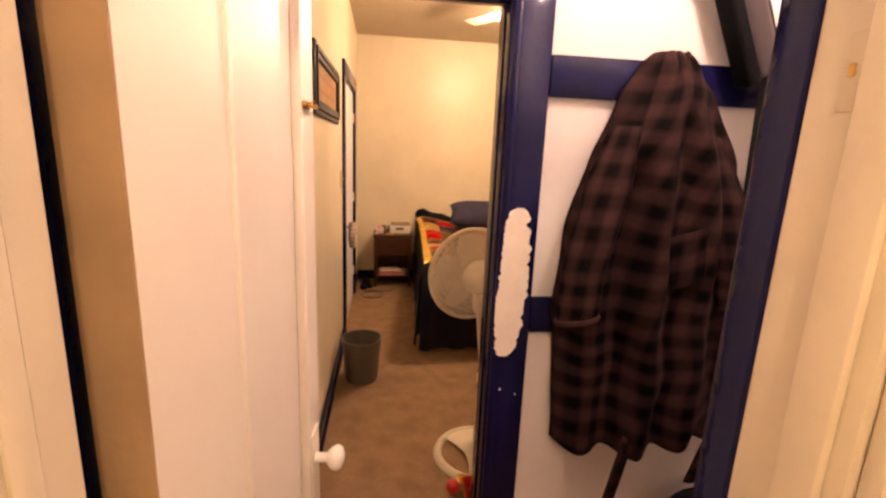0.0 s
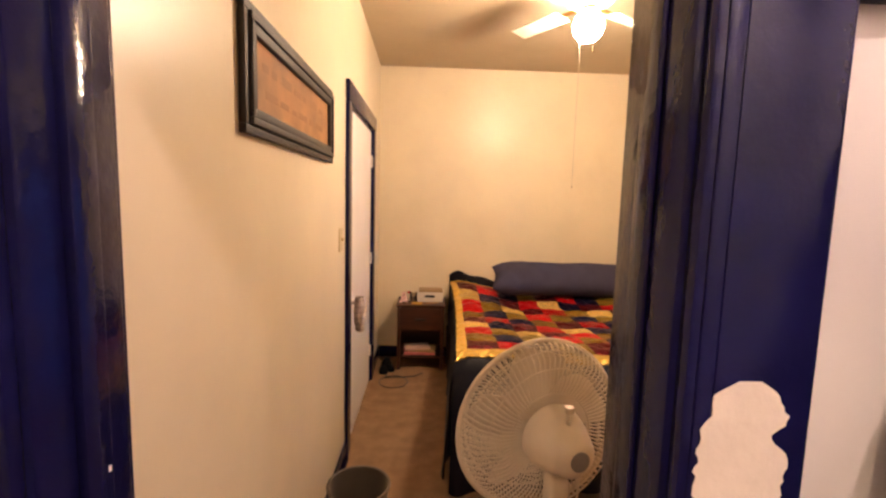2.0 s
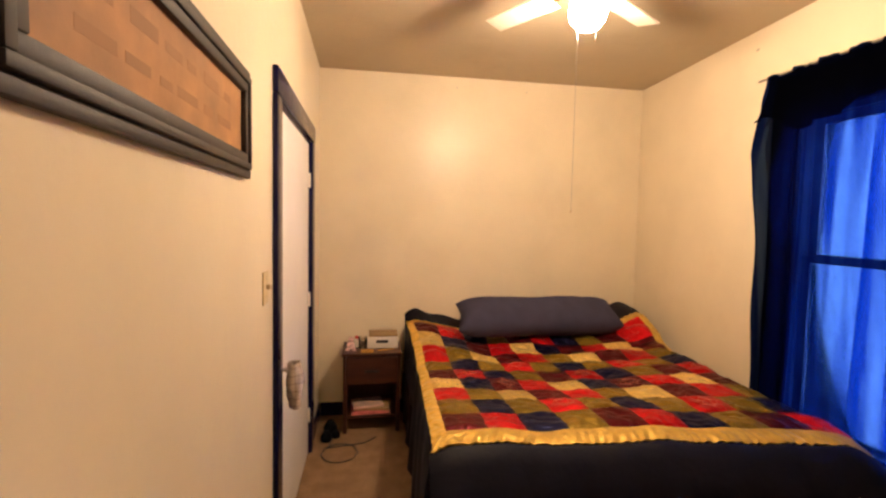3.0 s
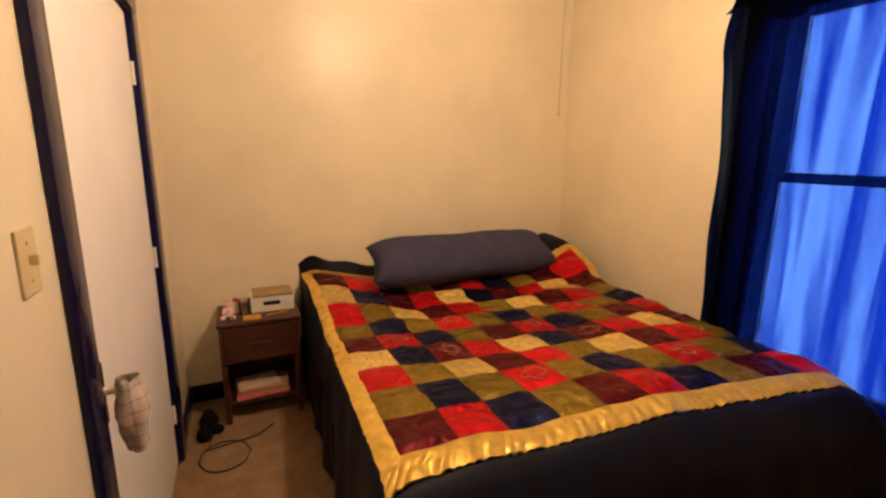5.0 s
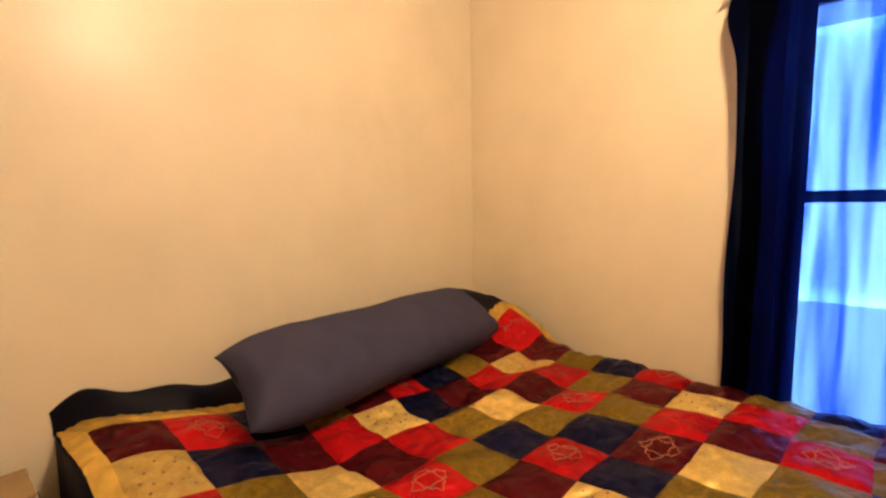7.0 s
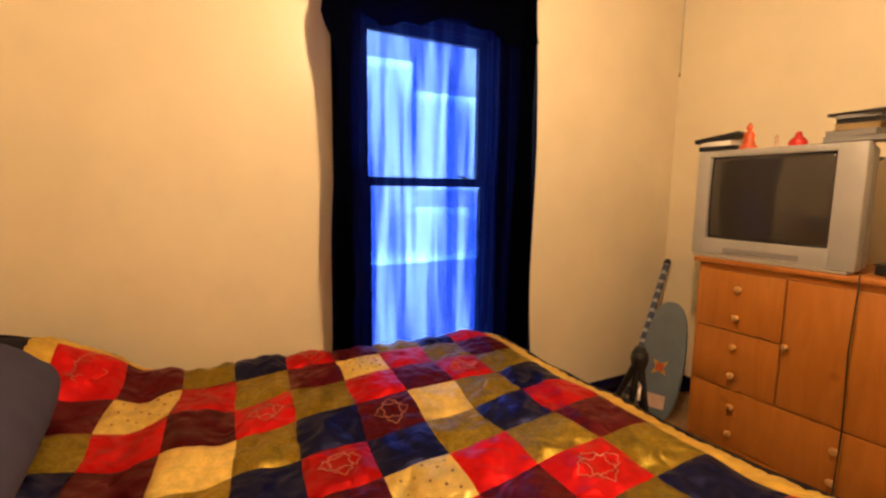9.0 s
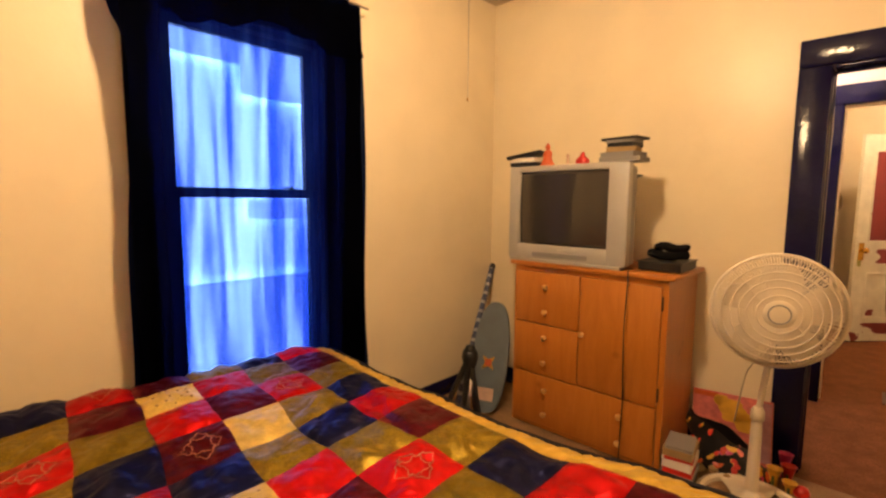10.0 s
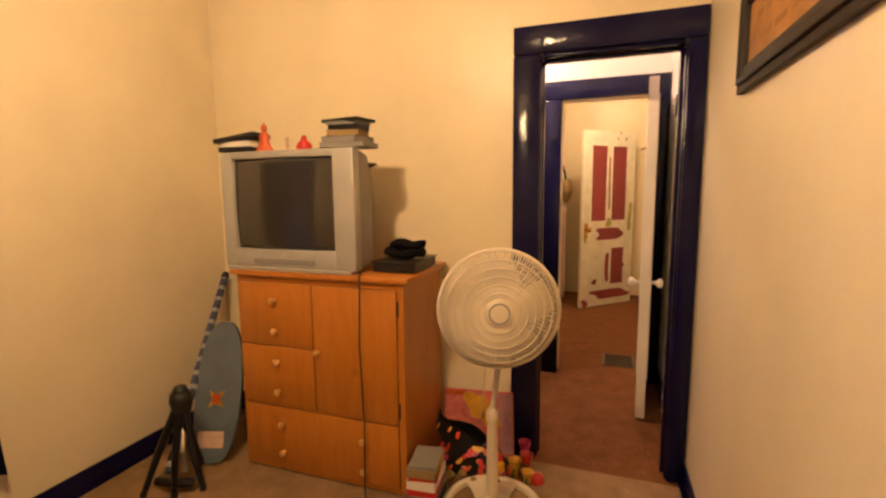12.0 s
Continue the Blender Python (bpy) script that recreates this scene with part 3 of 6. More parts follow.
bm = bmesh.new()
for i, (y, z, r) in enumerate(((0.0, 1.20, 0.004), (-0.01, 1.02, 0.006), (-0.02, 0.72, 0.005), (-0.015, 0.50, 0.008), (-0.03, 0.36, 0.009), (-0.02, 0.30, 0.006))):
    box(bm, 0.0995, 0.1012, -0.055 + y, -0.055 + y + r, z, z + r * 1.8, 0.0004)
struct("jamb_chips_trim", bm, BARE)

# old hinge leaves painted over in the bedroom door lining
for z in (1.70, 0.30):
    hg = thing("painted_hinge", (0.09, -0.12, z), "old door hinge painted over in glossy navy on the jamb", "hinge", "painted hinges")
    part("leaf", B(0.0882, 0.0915, -0.130, -0.092, z, z + 0.10, 0.001), BLUE, hg)
    part("knuckle", tube(bmesh.new(), ((0.094, -0.132, z), (0.094, -0.132, z + 0.10)), 0.006), BLUE, hg)

# ---- the window and what lies outside ----
win = thing("window_1", (W + 0.06, 1.86, 0.42), "tall old double-hung sash window behind a blue curtain", "window", kind="structure")
wy0, wy1 = 1.47, 2.25
part("window_frame", box(box(box(box(bmesh.new(), W + 0.012, W + 0.118, wy0, wy0 + 0.03, 0.42, 2.16), W + 0.012, W + 0.118, wy1 - 0.03, wy1, 0.42, 2.16), W + 0.012, W + 0.118, wy0 + 0.03, wy1 - 0.03, 2.13, 2.16), W + 0.012, W + 0.118, wy0 + 0.03, wy1 - 0.03, 0.42, 0.45), SASH, win)
for name, x, z0, z1 in (("lower_sash", W + 0.045, 0.45, 1.405), ("upper_sash", W + 0.080, 1.365, 2.13)):
    y0, y1 = wy0 + 0.03, wy1 - 0.03
    bm = bmesh.new()
    for b in ((x - 0.016, x + 0.016, y0, y0 + 0.05, z0, z1), (x - 0.016, x + 0.016, y1 - 0.05, y1, z0, z1), (x - 0.016, x + 0.016, y0 + 0.05, y1 - 0.05, z0, z0 + 0.045), (x - 0.016, x + 0.016, y0 + 0.05, y1 - 0.05, z1 - 0.04, z1)):
        box(bm, *b)
    sash = part(name, bm, SASH, win)
    p = part("pane", B(x - 0.002, x + 0.002, y0 + 0.05, y1 - 0.05, z0 + 0.045, z1 - 0.04), GLASS, sash)
    p.visible_shadow = False
part("sash_lock", box(box(bmesh.new(), W + 0.014, W + 0.030, 1.62, 1.67, 1.405, 1.413, 0.002), W + 0.010, W + 0.018, 1.65, 1.70, 1.413, 1.421, 0.002), BRASS, win)
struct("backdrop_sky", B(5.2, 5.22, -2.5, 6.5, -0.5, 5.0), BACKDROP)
# boards with a weaker glow, for the darker areas behind the panes
struct("backdrop_neighbour_glow", B(5.1, 5.12, 2.35, 6.5, -0.5, 5.0), BACKDROP_DIM)
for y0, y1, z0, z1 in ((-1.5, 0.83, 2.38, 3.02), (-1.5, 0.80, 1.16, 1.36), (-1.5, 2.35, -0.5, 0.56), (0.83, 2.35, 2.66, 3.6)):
    struct("backdrop_neighbour_glow", B(5.1, 5.12, y0, y1, z0, z1), BACKDROP_MID)


def curtain_fold(y, z):
    s = (y - 1.26) / 1.13
    big = 0.020 * math.sin(2 * math.pi * (s * 7.3 + 0.30 * z))
    return big + 0.010 * math.sin(2 * math.pi * (s * 17.0 + 0.3 * z)) + 0.012 * wob(y * 5, z * 0.8, 4.0)


def curtain_at(u, v):
    z = 2.372 - v * 2.08
    y0 = 1.295 - 0.045 * v
    y1 = 2.365 + 0.045 * v + 0.050 * math.exp(-((z - 2.07) / 0.12) ** 2) + 0.006 * math.sin(z * 7.0)
    y = y0 + (y1 - y0) * u
    y += 0.045 * v * math.sin(u * 9.0 + 1.0) * math.sin(math.pi * u)
    out = 0.065 * smooth01(0.82, 1.0, u) * math.exp(-((z - 1.85) / 0.35) ** 2)
    return Vector((2.565 - out + curtain_fold(y, z) * (0.5 + 0.6 * v), y, z))


def flap_at(u, v):
    z = 2.378 - v * (0.27 + 0.035 * math.sin(u * 11) + 0.05 * wob(u * 6, 3.0))
    y0, y1 = 1.312 - 0.02 * v ** 3, 2.370 + 0.085 * v ** 2
    y = y0 + (y1 - y0) * u
    return Vector((2.548 + 0.8 * curtain_fold(y, z), y, z))


cur = thing("curtain", (2.57, 1.83, 0.29), "sheer royal-blue curtain panel hanging in loose folds over the window", "curtain")
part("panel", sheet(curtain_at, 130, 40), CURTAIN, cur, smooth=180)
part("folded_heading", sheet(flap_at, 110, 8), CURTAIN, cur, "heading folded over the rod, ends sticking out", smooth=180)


def side_layer_at(ya, yb, seed):
    """An extra bunched layer behind the panel's side, added to darken it."""
    def f(u, v):
        p = curtain_at(0.5, v)
        y = lerp(ya, yb, u) + 0.012 * wob(u * 3, v * 5, seed)
        return Vector((2.598 + 0.014 * math.sin(u * 19 + 3 * v + seed) + 0.008 * wob(u * 5, v * 4, seed), y, p.z - 0.01))
    return f


# added cloth layers that cut the light through both sides of the panel
part("added_side_layer", sheet(side_layer_at(1.272, 1.43, 2.0), 30, 24), CURTAIN, cur, smooth=180)
part("added_side_layer", sheet(side_layer_at(2.245, 2.365, 6.0), 26, 24), CURTAIN, cur, smooth=180)
part("rod", tube(bmesh.new(), ((2.56, 1.25, 2.372), (2.56, 2.44, 2.372)), 0.007), STEEL, cur)

# ---- doors ----
def swung(x0, y0, x1, y1):
    """A pose whose x runs from the hinge to the free edge of a leaf."""
    return Matrix.Translation((x0, y0, 0)) @ Matrix.Rotation(math.atan2(y1 - y0, x1 - x0), 4, "Z")


def leaf_door(name, m, width, thick, z0, z1, panels, mat, label, panel_mat=None):
    d = thing(name, m.translation, label, "door", kind="structure")
    bm = bmesh.new()
    xs = sorted({0.0, width} | {p[0] for p in panels} | {p[1] for p in panels})
    zs = sorted({z0, z1} | {p[2] for p in panels} | {p[3] for p in panels})
    for a, b in zip(xs, xs[1:]):
        for c, e in zip(zs, zs[1:]):
            if not any(p[0] <= a and b <= p[1] and p[2] <= c and e <= p[3] for p in panels):
                box(bm, a, b, 0, thick, c, e)
    bmesh.ops.remove_doubles(bm, verts=bm.verts, dist=1e-5)
    bmesh.ops.transform(bm, matrix=m, verts=bm.verts)
    part("frame", bm, mat, d)
    for a, b, c, e in panels:
        panel_paint = panel_mat[panels.index((a, b, c, e))] if isinstance(panel_mat, tuple) else panel_mat
        p = part("panel", B(a, b, thick * 0.28, thick * 0.72, c, e, 0, m), panel_paint or mat, d)
        bm = bmesh.new()
        for s0, s1 in ((-0.005, thick * 0.28), (thick * 0.72, thick + 0.005)):
            box(bm, a, a + 0.014, s0, s1, c, e, 0.004, m)
            box(bm, b - 0.014, b, s0, s1, c, e, 0.004, m)
            box(bm, a + 0.014, b - 0.014, s0, s1, c, c + 0.014, 0.004, m)
            box(bm, a + 0.014, b - 0.014, s0, s1, e - 0.014, e, 0.004, m)
        part("moulding", bm, mat, p, smooth=40)
    return d


def round_knob(d, m, x, z, side, thick, mat, plate_mat):
    """side: +1 or -1, the face that the knob stands on."""
    face = thick if side > 0 else 0.0
    rose = part("knob_plate", B(x - 0.028, x + 0.028, min(face, face + side * 0.005), max(face, face + side * 0.005), z - 0.10, z + 0.07, 0.002, m), plate_mat, d)
    k = m @ Matrix.Translation((x, face, z)) @ Matrix.Rotation(radians(-90 * side), 4, "X")
    part("knob", lathe(bmesh.new(), ((0.011, 0.004), (0.011, 0.030), (0.018, 0.034), (0.027, 0.044), (0.029, 0.054), (0.024, 0.064), (0.010, 0.069), (0.0, 0.070)), k, 20), mat, rose, smooth=60)


LM = swung(0.127, -1.185, 0.180, -0.578)
leaf = leaf_door("door_passage", LM @ Matrix.Translation((0, 0, 0)), 0.610, 0.052, 0.012, 1.985, ((0.195, 0.520, 0.24, 1.86),), DOOR_WHITE, "white-painted panelled door standing open against the passage wall")
round_knob(leaf, LM, 0.560, 0.83, -1, 0.052, PORCELAIN, DOOR_WHITE)
round_knob(leaf, LM, 0.560, 0.83, 1, 0.052, PORCELAIN, DOOR_WHITE)
bolt = part("barrel_bolt", B(0.508, 0.575, -0.003, 0.0, 1.596, 1.611, 0.001, LM), BRASS, leaf, "worn brass barrel bolt")
part("bolt_barrel", tube(bmesh.new(), [LM @ Vector((x, -0.012, 1.603)) for x in (0.496, 0.590)], 0.0048, 10), BRASS, bolt, smooth=60)
part("bolt_handle", lathe(bmesh.new(), ((0.003, 0.0), (0.003, 0.008), (0.005, 0.010), (0.006, 0.014), (0.0, 0.017)), LM @ Matrix.Translation((0.503, -0.014, 1.603)) @ Matrix.Rotation(radians(90), 4, "X"), 12), BRASS, bolt, smooth=60)
# thin brown strip that stands for the shade on this edge
part("hinge_edge", B(-0.003, 0.0, 0.001, 0.051, 0.014, 1.983, 0, LM), EDGE_SHADE, leaf, "hinge edge coloured brown for the shade on it")
for z in (0.25, 1.05, 1.75):
    part("hinge", tube(bmesh.new(), [LM @ Vector((-0.006, 0.0, z + d)) for d in (0.0, 0.09)], 0.006), STEEL, leaf, "steel butt hinge")

keeper = thing("strike_plate", (0.6975, -1.236, 1.57), "small brass strike plate screwed to the painted jamb", "strike plate")
part("plate", B(0.6968, 0.698, -1.244, -1.228, 1.575, 1.637, 0.0005), JAMB_WHITE, keeper)
part("hole", B(0.6962, 0.698, -1.239, -1.233, 1.602, 1.612, 0.0005), BRASS, keeper, "worn brass catch")

closet = leaf_door("door_closet", Matrix.Translation((-0.004, 2.096, 0)) @ Matrix.Rotation(radians(90), 4, "Z"), 1.02, 0.035, 0.014, 2.010, (), WHITE_WALL, "white-painted closet door, closed, with a rag on its knob")
KM = Matrix.Translation((-0.004, 2.096, 0)) @ Matrix.Rotation(radians(90), 4, "Z")
round_knob(closet, KM, 0.045, 0.885, -1, 0.035, PORCELAIN, BRASS)
for z in (0.22, 0.98, 1.74):
    part("hinge", tube(bmesh.new(), ((0.003, 3.118, z), (0.003, 3.118, z + 0.09)), 0.007), DOOR_WHITE, closet, "painted hinge")


def rag_at(u, v):
    a = 2 * math.pi * u
    z = 0.930 - v * 0.21
    r = 0.030 + 0.014 * math.sin(math.pi * min(v * 1.15, 1)) + 0.007 * math.sin(3 * a + 5 * v) + 0.010 * wob(math.cos(a) * 3, math.sin(a) * 3, v * 6)
    return Vector((0.066 + 0.75 * r * math.cos(a), 2.098 + 0.030 * v + 0.95 * r * math.sin(a), z))


solo("check_rag", sheet(rag_at, 24, 14, 0.0, lambda u, v: (u * 0.25, v * 0.26)), SOCK, "cream rag with thin brown checks hanging on the closet knob", "rag", smooth=180)

# ---- bed ----
# how the quilt lies pulled and sunk, as a smooth shift of x, y and z over the bed
QUILT_LIE = ((-0.025, -0.017, 0.018, 0.035, 0.006, -0.009, -0.013, -0.001), (-0.020, -0.009, 0.019, -0.002, 0.061, -0.008, -0.051, 0.0), (-0.023, 0.024, 0.049, 0.028, -0.027, 0.009, -0.027, -0.024))


def quilt(c, r):
    """The quilt's surface: c counts patches from the west edge, r from the head; past the last patch come border and drop."""
    t = r / 9.0
    x = lerp(lerp(0.755, 0.660, min(max(t, 0), 1)), 2.475, c / 10.0)
    y = lerp(lerp(3.555, 3.40, c / 10.0), lerp(1.925, 1.72, c / 10.0), t)
    a, b = min(max((c - 5) / 5, -1.08), 1.08), min(max((r - 4.5) / 4.5, -1.1), 1.1)
    lie = [sum(k * q for k, q in zip(row, (1, a, b, a * a, a * b, b * b, a * a * b, a * b * b))) for row in QUILT_LIE]
    x, y = x + lie[0], y + lie[1]
    corner = math.exp(-(max(c, 0.0) / 1.3) ** 2 - (max(r, 0.0) / 1.5) ** 2)
    x -= 0.042 * corner
    lie[2] += 0.020 * corner
    x += 0.014 * wob(c * 0.8, r * 0.8, 11.0) * min(max(c, 0.0), 1.0)
    y += 0.018 * wob(c * 0.8, r * 0.8, 17.0) * min(max(9.0 - r, 0.0), 1.0)
    z = 0.658 + 0.018 * wob(x * 2.2, y * 2.2, 1.0) + 0.012 * wob(x * 6, y * 6, 2.0)
    z += 0.016 * smooth01(2.5, 3.2, y) * wob(x * 4.5, y * 4.5, 5.0) + 0.075 * math.exp(-((x - 2.46) / 0.20) ** 2 - ((y - 3.48) / 0.34) ** 2)
    z += 0.105 * smooth01(3.05, 3.55, y) + 0.020 * math.exp(-((x - 0.9) / 0.3) ** 2 - ((y - 3.2) / 0.2) ** 2)
    z += lie[2] + 0.030 * smooth01(2.35, 3.05, y) * (1 - smooth01(3.30, 3.55, y)) * wob(x * 3.0 + 1.5 * y, y * 8.5, 21.0)
    z -= 0.12 * max(0.0, c - 9.35) ** 2 * (1 - smooth01(2.85, 3.25, y)) + 0.020 * max(0.0, 0.35 - c) ** 2 * 3 + 0.035 * max(0.0, r - 8.7) ** 2 * 2
    return Vector((x, y, z))


bed = thing("bed", (1.5, 2.6, 0.0), "queen bed with a dark cloth-covered base against the wall", "bed")
part("base", B(0.65, 2.40, 1.72, 3.69, 0.03, 0.34, 0.02), BASE_DARK, bed, smooth=40)
part("mattress", B(0.66, 2.42, 1.82, 3.70, 0.34, 0.575, 0.05), NAVY, bed, smooth=40)
for x in (0.70, 2.32):
    for y in (1.82, 3.6):
        part("leg", B(x - 0.03, x + 0.03, y - 0.03, y + 0.03, 0, 0.03, 0.004), WALNUT, bed)

qt = thing("patchwork_quilt", (1.5, 2.6, 0.65), "satin patchwork quilt of red, maroon, olive, navy and cream squares", "quilt")
PATTERN = {1: (MAROON, CREAM, RED, OLIVE), 2: (RED, NAVY_SQ, OLIVE, NAVY_SQ), 3: (NAVY_SQ, MAROON, CREAM, OLIVE), 0: (OLIVE, RED, MAROON, RED)}


def patch_at(i, j):
    def f(u, v):
        p = quilt(i + 0.006 + 0.988 * u, j + 0.006 + 0.988 * v)
        puff = (math.sin(math.pi * u) * math.sin(math.pi * v)) ** 0.5 if 0 < u < 1 and 0 < v < 1 else 0.0
        p.z += 0.012 * puff + (0.014 * wob(p.x * 9 + p.y * 6, p.y * 15, i + j * 3.0) + 0.007 * wob(p.x * 30, p.y * 34, i * 2.0 + j)) * min(puff * 1.6, 1)
        return p
    return f


def motif(i, j, dots):
    bm = bmesh.new()
    f = patch_at(i, j)
    if dots:
        for u, v in ((0.5, 0.5), (0.28, 0.38), (0.72, 0.36), (0.3, 0.66), (0.7, 0.68), (0.5, 0.2), (0.48, 0.82), (0.2, 0.2), (0.8, 0.18), (0.18, 0.82), (0.82, 0.84), (0.16, 0.52), (0.85, 0.5)):
            p = f(u, v)
            lathe(bm, ((0.0045, -0.003), (0.004, 0.001), (0.0, 0.0016)), Matrix.Translation(p + Vector((0, 0, 0.011))), 7)
    else:
        for k, (size, wave) in enumerate(((0.25, 0.16), (0.17, -0.22))):
            loop = []
            for q in range(40):
                a = 2 * math.pi * q / 40
                r = size * (1 + wave * math.cos(4 * a) + 0.10 * math.cos(12 * a))
                loop.append(f(0.5 + r * math.cos(a), 0.5 + r * math.sin(a)) + Vector((0, 0, 0.0115)))
            tube(bm, loop, 0.0015, 4, closed=True)
    return bm


for i in range(10):
    for j in range(9):
        mat = PATTERN[(i + 1) % 4][j % 4]
        if i == 9 and j in (1, 5):
            mat = MAROON
        sq = part("quilt_square", sheet(patch_at(i, j), 14, 14, 0.010), mat, qt, smooth=70)
        if mat is CREAM and (i + 1) % 4 == 1:
            tagged(part("embroidery", motif(i, j, True), THREAD_DARK, sq), kind="stuff")
        elif (i + 1, j) in ((2, 0), (2, 4), (6, 0), (6, 4), (10, 4), (4, 3), (4, 7), (8, 3), (8, 7), (3, 5), (7, 5), (10, 0)):
            part("embroidery", motif(i, j, False), THREAD, sq)


def border(a, b, inner, outer, n, name):
    """A ruffled gold strip between two lines of the quilt, from a to b."""
    def f(u, v):
        s = lerp(a, b, u)
        p = quilt(*inner(s)).lerp(quilt(*outer(s)), v)
        p.z += 0.006 * math.sin(math.pi * v) + 0.0035 * math.sin(s * 27 + 9 * wob(s * 1.7, 1)) * v + 0.007 * wob(s * 7, v * 2, 2.0) * v + 0.002
        return p
    return part(name, sheet(f, n * 2, 5, 0.008), GOLD, qt, "gold satin border, ruffled", smooth=70)


border(-0.42, 9.42, lambda s: (0.0, min(max(s, 0), 9)), lambda s: (-0.33, s), 110, "border")
border(-0.42, 9.42, lambda s: (10.0, min(max(s, 0), 9)), lambda s: (10.36, s), 110, "border")
border(0.0, 10.0, lambda s: (s, 9.0), lambda s: (s + (s - 5) * 0.075, 9.40), 120, "border")
border(0.0, 10.0, lambda s: (s, 0.0), lambda s: (s + (s - 5) * 0.075, -0.42), 100, "border")


def drop_at(edge, out, lean, length, bottom, waves):
    def f(u, v):
        p = edge(u)
        d = out(u)
        h = smooth01(0, 0.30, v)
        fold = math.sin(u * waves + 2.0 * wob(u * 5, 1.0, 3.0)) * 0.018 * v + 0.010 * wob(u * 30, v * 3, 5.0) * v
        q = p + d * (lean * (0.45 * h + 0.55 * v) + fold)
        q.z = lerp(p.z + 0.006 * math.sin(math.pi * min(v * 4, 1)), bottom, max(0.0, v - 0.06) / 0.94 if v > 0.06 else 0.0)
        return q
    return f


part("west_drop", sheet(drop_at(lambda u: quilt(-0.33, lerp(-1.0, 9.45, u)), lambda u: Vector((-1.0 * smooth01(0.06, 0.26, u) - 0.1, -0.02, 0)), 0.030, 0.6, 0.05, 40.0), 110, 14, 0.010), NAVY, qt, "navy side hanging to the floor", smooth=70)
part("foot_drop", sheet(drop_at(lambda u: quilt(lerp(-0.42, 10.42, u), 9.45), lambda u: Vector((-0.08, -1, 0)), lerp(0.22, 0.16, 0.5), 0.6, 0.10, 55.0), 130, 14, 0.010), NAVY, qt, "navy foot hanging in soft folds", smooth=70)
part("east_drop", sheet(drop_at(lambda u: quilt(10.36, lerp(-1.0, 9.45, u)), lambda u: Vector((1, 0, 0)), 0.06, 0.6, 0.12, 30.0), 90, 10, 0.010), NAVY, qt, smooth=70)


def head_navy(u, v):
    p = quilt(lerp(-0.42, 10.40, u), -0.42)
    q = Vector((p.x, lerp(p.y, 3.712, v), p.z))
    q.z += (0.060 - 0.025 * u) * math.sin(math.pi * 0.5 * v) + 0.035 * v * wob(u * 9, 2.0, 7.0) + 0.038 * v * math.exp(-((u - 0.05) / 0.05) ** 2)
    return q


part("head_edge", sheet(head_navy, 90, 8, 0.012), NAVY, qt, "navy head end pushed up against the wall", smooth=70)


def pillow_at(u, v):
    """A long flat pillow leaning back: full in the middle, flat seams with ears at both ends."""
    a = 2 * math.pi * v
    s = 2 * u - 1
    ca, sa = math.cos(a), math.sin(a)
    full = max(1 - abs(s) ** 7, 0.0) ** 0.5
    wide = 0.178 - 0.030 * s ** 8 - 0.010 * math.exp(-((s + 0.15) / 0.35) ** 2)
    across = wide * abs(ca) ** 0.9 * (1 if ca > 0 else -1)
    out = (0.016 + 0.100 * full) * abs(sa) ** 0.85 * (1 if sa > 0 else -1)
    x = lerp(1.045, 2.305, u) + s * abs(s) ** 8 * (0.018 * max(ca, 0.0) ** 4 + 0.040 * max(-ca, 0.0) ** 2) - 0.012 * s * abs(s) ** 8 * sa * sa
    out += (0.010 * wob(x * 6, a, 3.0) + 0.007 * wob(x * 13, a * 2.2, 4.0) + 0.012 * (abs(s) ** 3) * wob(x * 9, ca * 5, 6.0)) * (0.3 + 0.7 * abs(sa))
    y = 3.395 + 0.055 * s + 0.87 * across - 0.49 * out
    z = 0.838 - 0.012 * s + 0.49 * across + 0.87 * out
    return Vector((x, y, z))


bm = sheet(pillow_at, 72, 36)
bmesh.ops.remove_doubles(bm, verts=bm.verts, dist=1e-4)
bmesh.ops.holes_fill(bm, edges=[e for e in bm.edges if e.is_boundary])
pil = thing("body_pillow", (1.66, 3.40, 0.70), "long slate-blue body pillow lying across the head of the bed", "pillow")
part("cover", bm, PILLOW, pil, smooth=180)
part("seam", tube(bmesh.new(), [pillow_at(k / 30, 0.0) for k in range(31)], 0.0025, 5), PILLOW, pil, smooth=80)

# ---- nightstand corner ----
ns = thing("nightstand", (0.41, 3.56, 0.0), "small dark-stained wooden nightstand with one drawer and an open shelf", "nightstand")
part("top", B(0.195, 0.625, 3.375, 3.725, 0.565, 0.585, 0.004), WALNUT, ns)
part("case", box(box(box(bmesh.new(), 0.205, 0.221, 3.39, 3.72, 0.345, 0.565), 0.599, 0.615, 3.39, 3.72, 0.345, 0.565), 0.221, 0.599, 3.70, 3.72, 0.345, 0.565), WALNUT, ns)
dr = part("drawer_front", B(0.224, 0.596, 3.380, 3.398, 0.362, 0.555, 0.004), WALNUT, ns)
part("drawer_pull", box(bmesh.new(), 0.36, 0.46, 3.366, 3.380, 0.445, 0.465, 0.006), BLACK, dr, "dark carved pull")
part("drawer_bottom", B(0.221, 0.599, 3.398, 3.70, 0.345, 0.357), WALNUT, ns)
part("shelf", B(0.205, 0.615, 3.385, 3.72, 0.110, 0.128, 0.003), WALNUT, ns)
part("back_panel", B(0.221, 0.599, 3.700, 3.712, 0.128, 0.345), WALNUT, ns)
for x in (0.205, 0.599):
    part("side_panel", B(x, x + 0.016, 3.415, 3.69, 0.128, 0.345), WALNUT, ns)
for x in (0.205, 0.585):
    for y in (3.385, 3.69):
        part("leg", B(x, x + 0.03, y, y + 0.03, 0.0, 0.345, 0.003), WALNUT, ns)


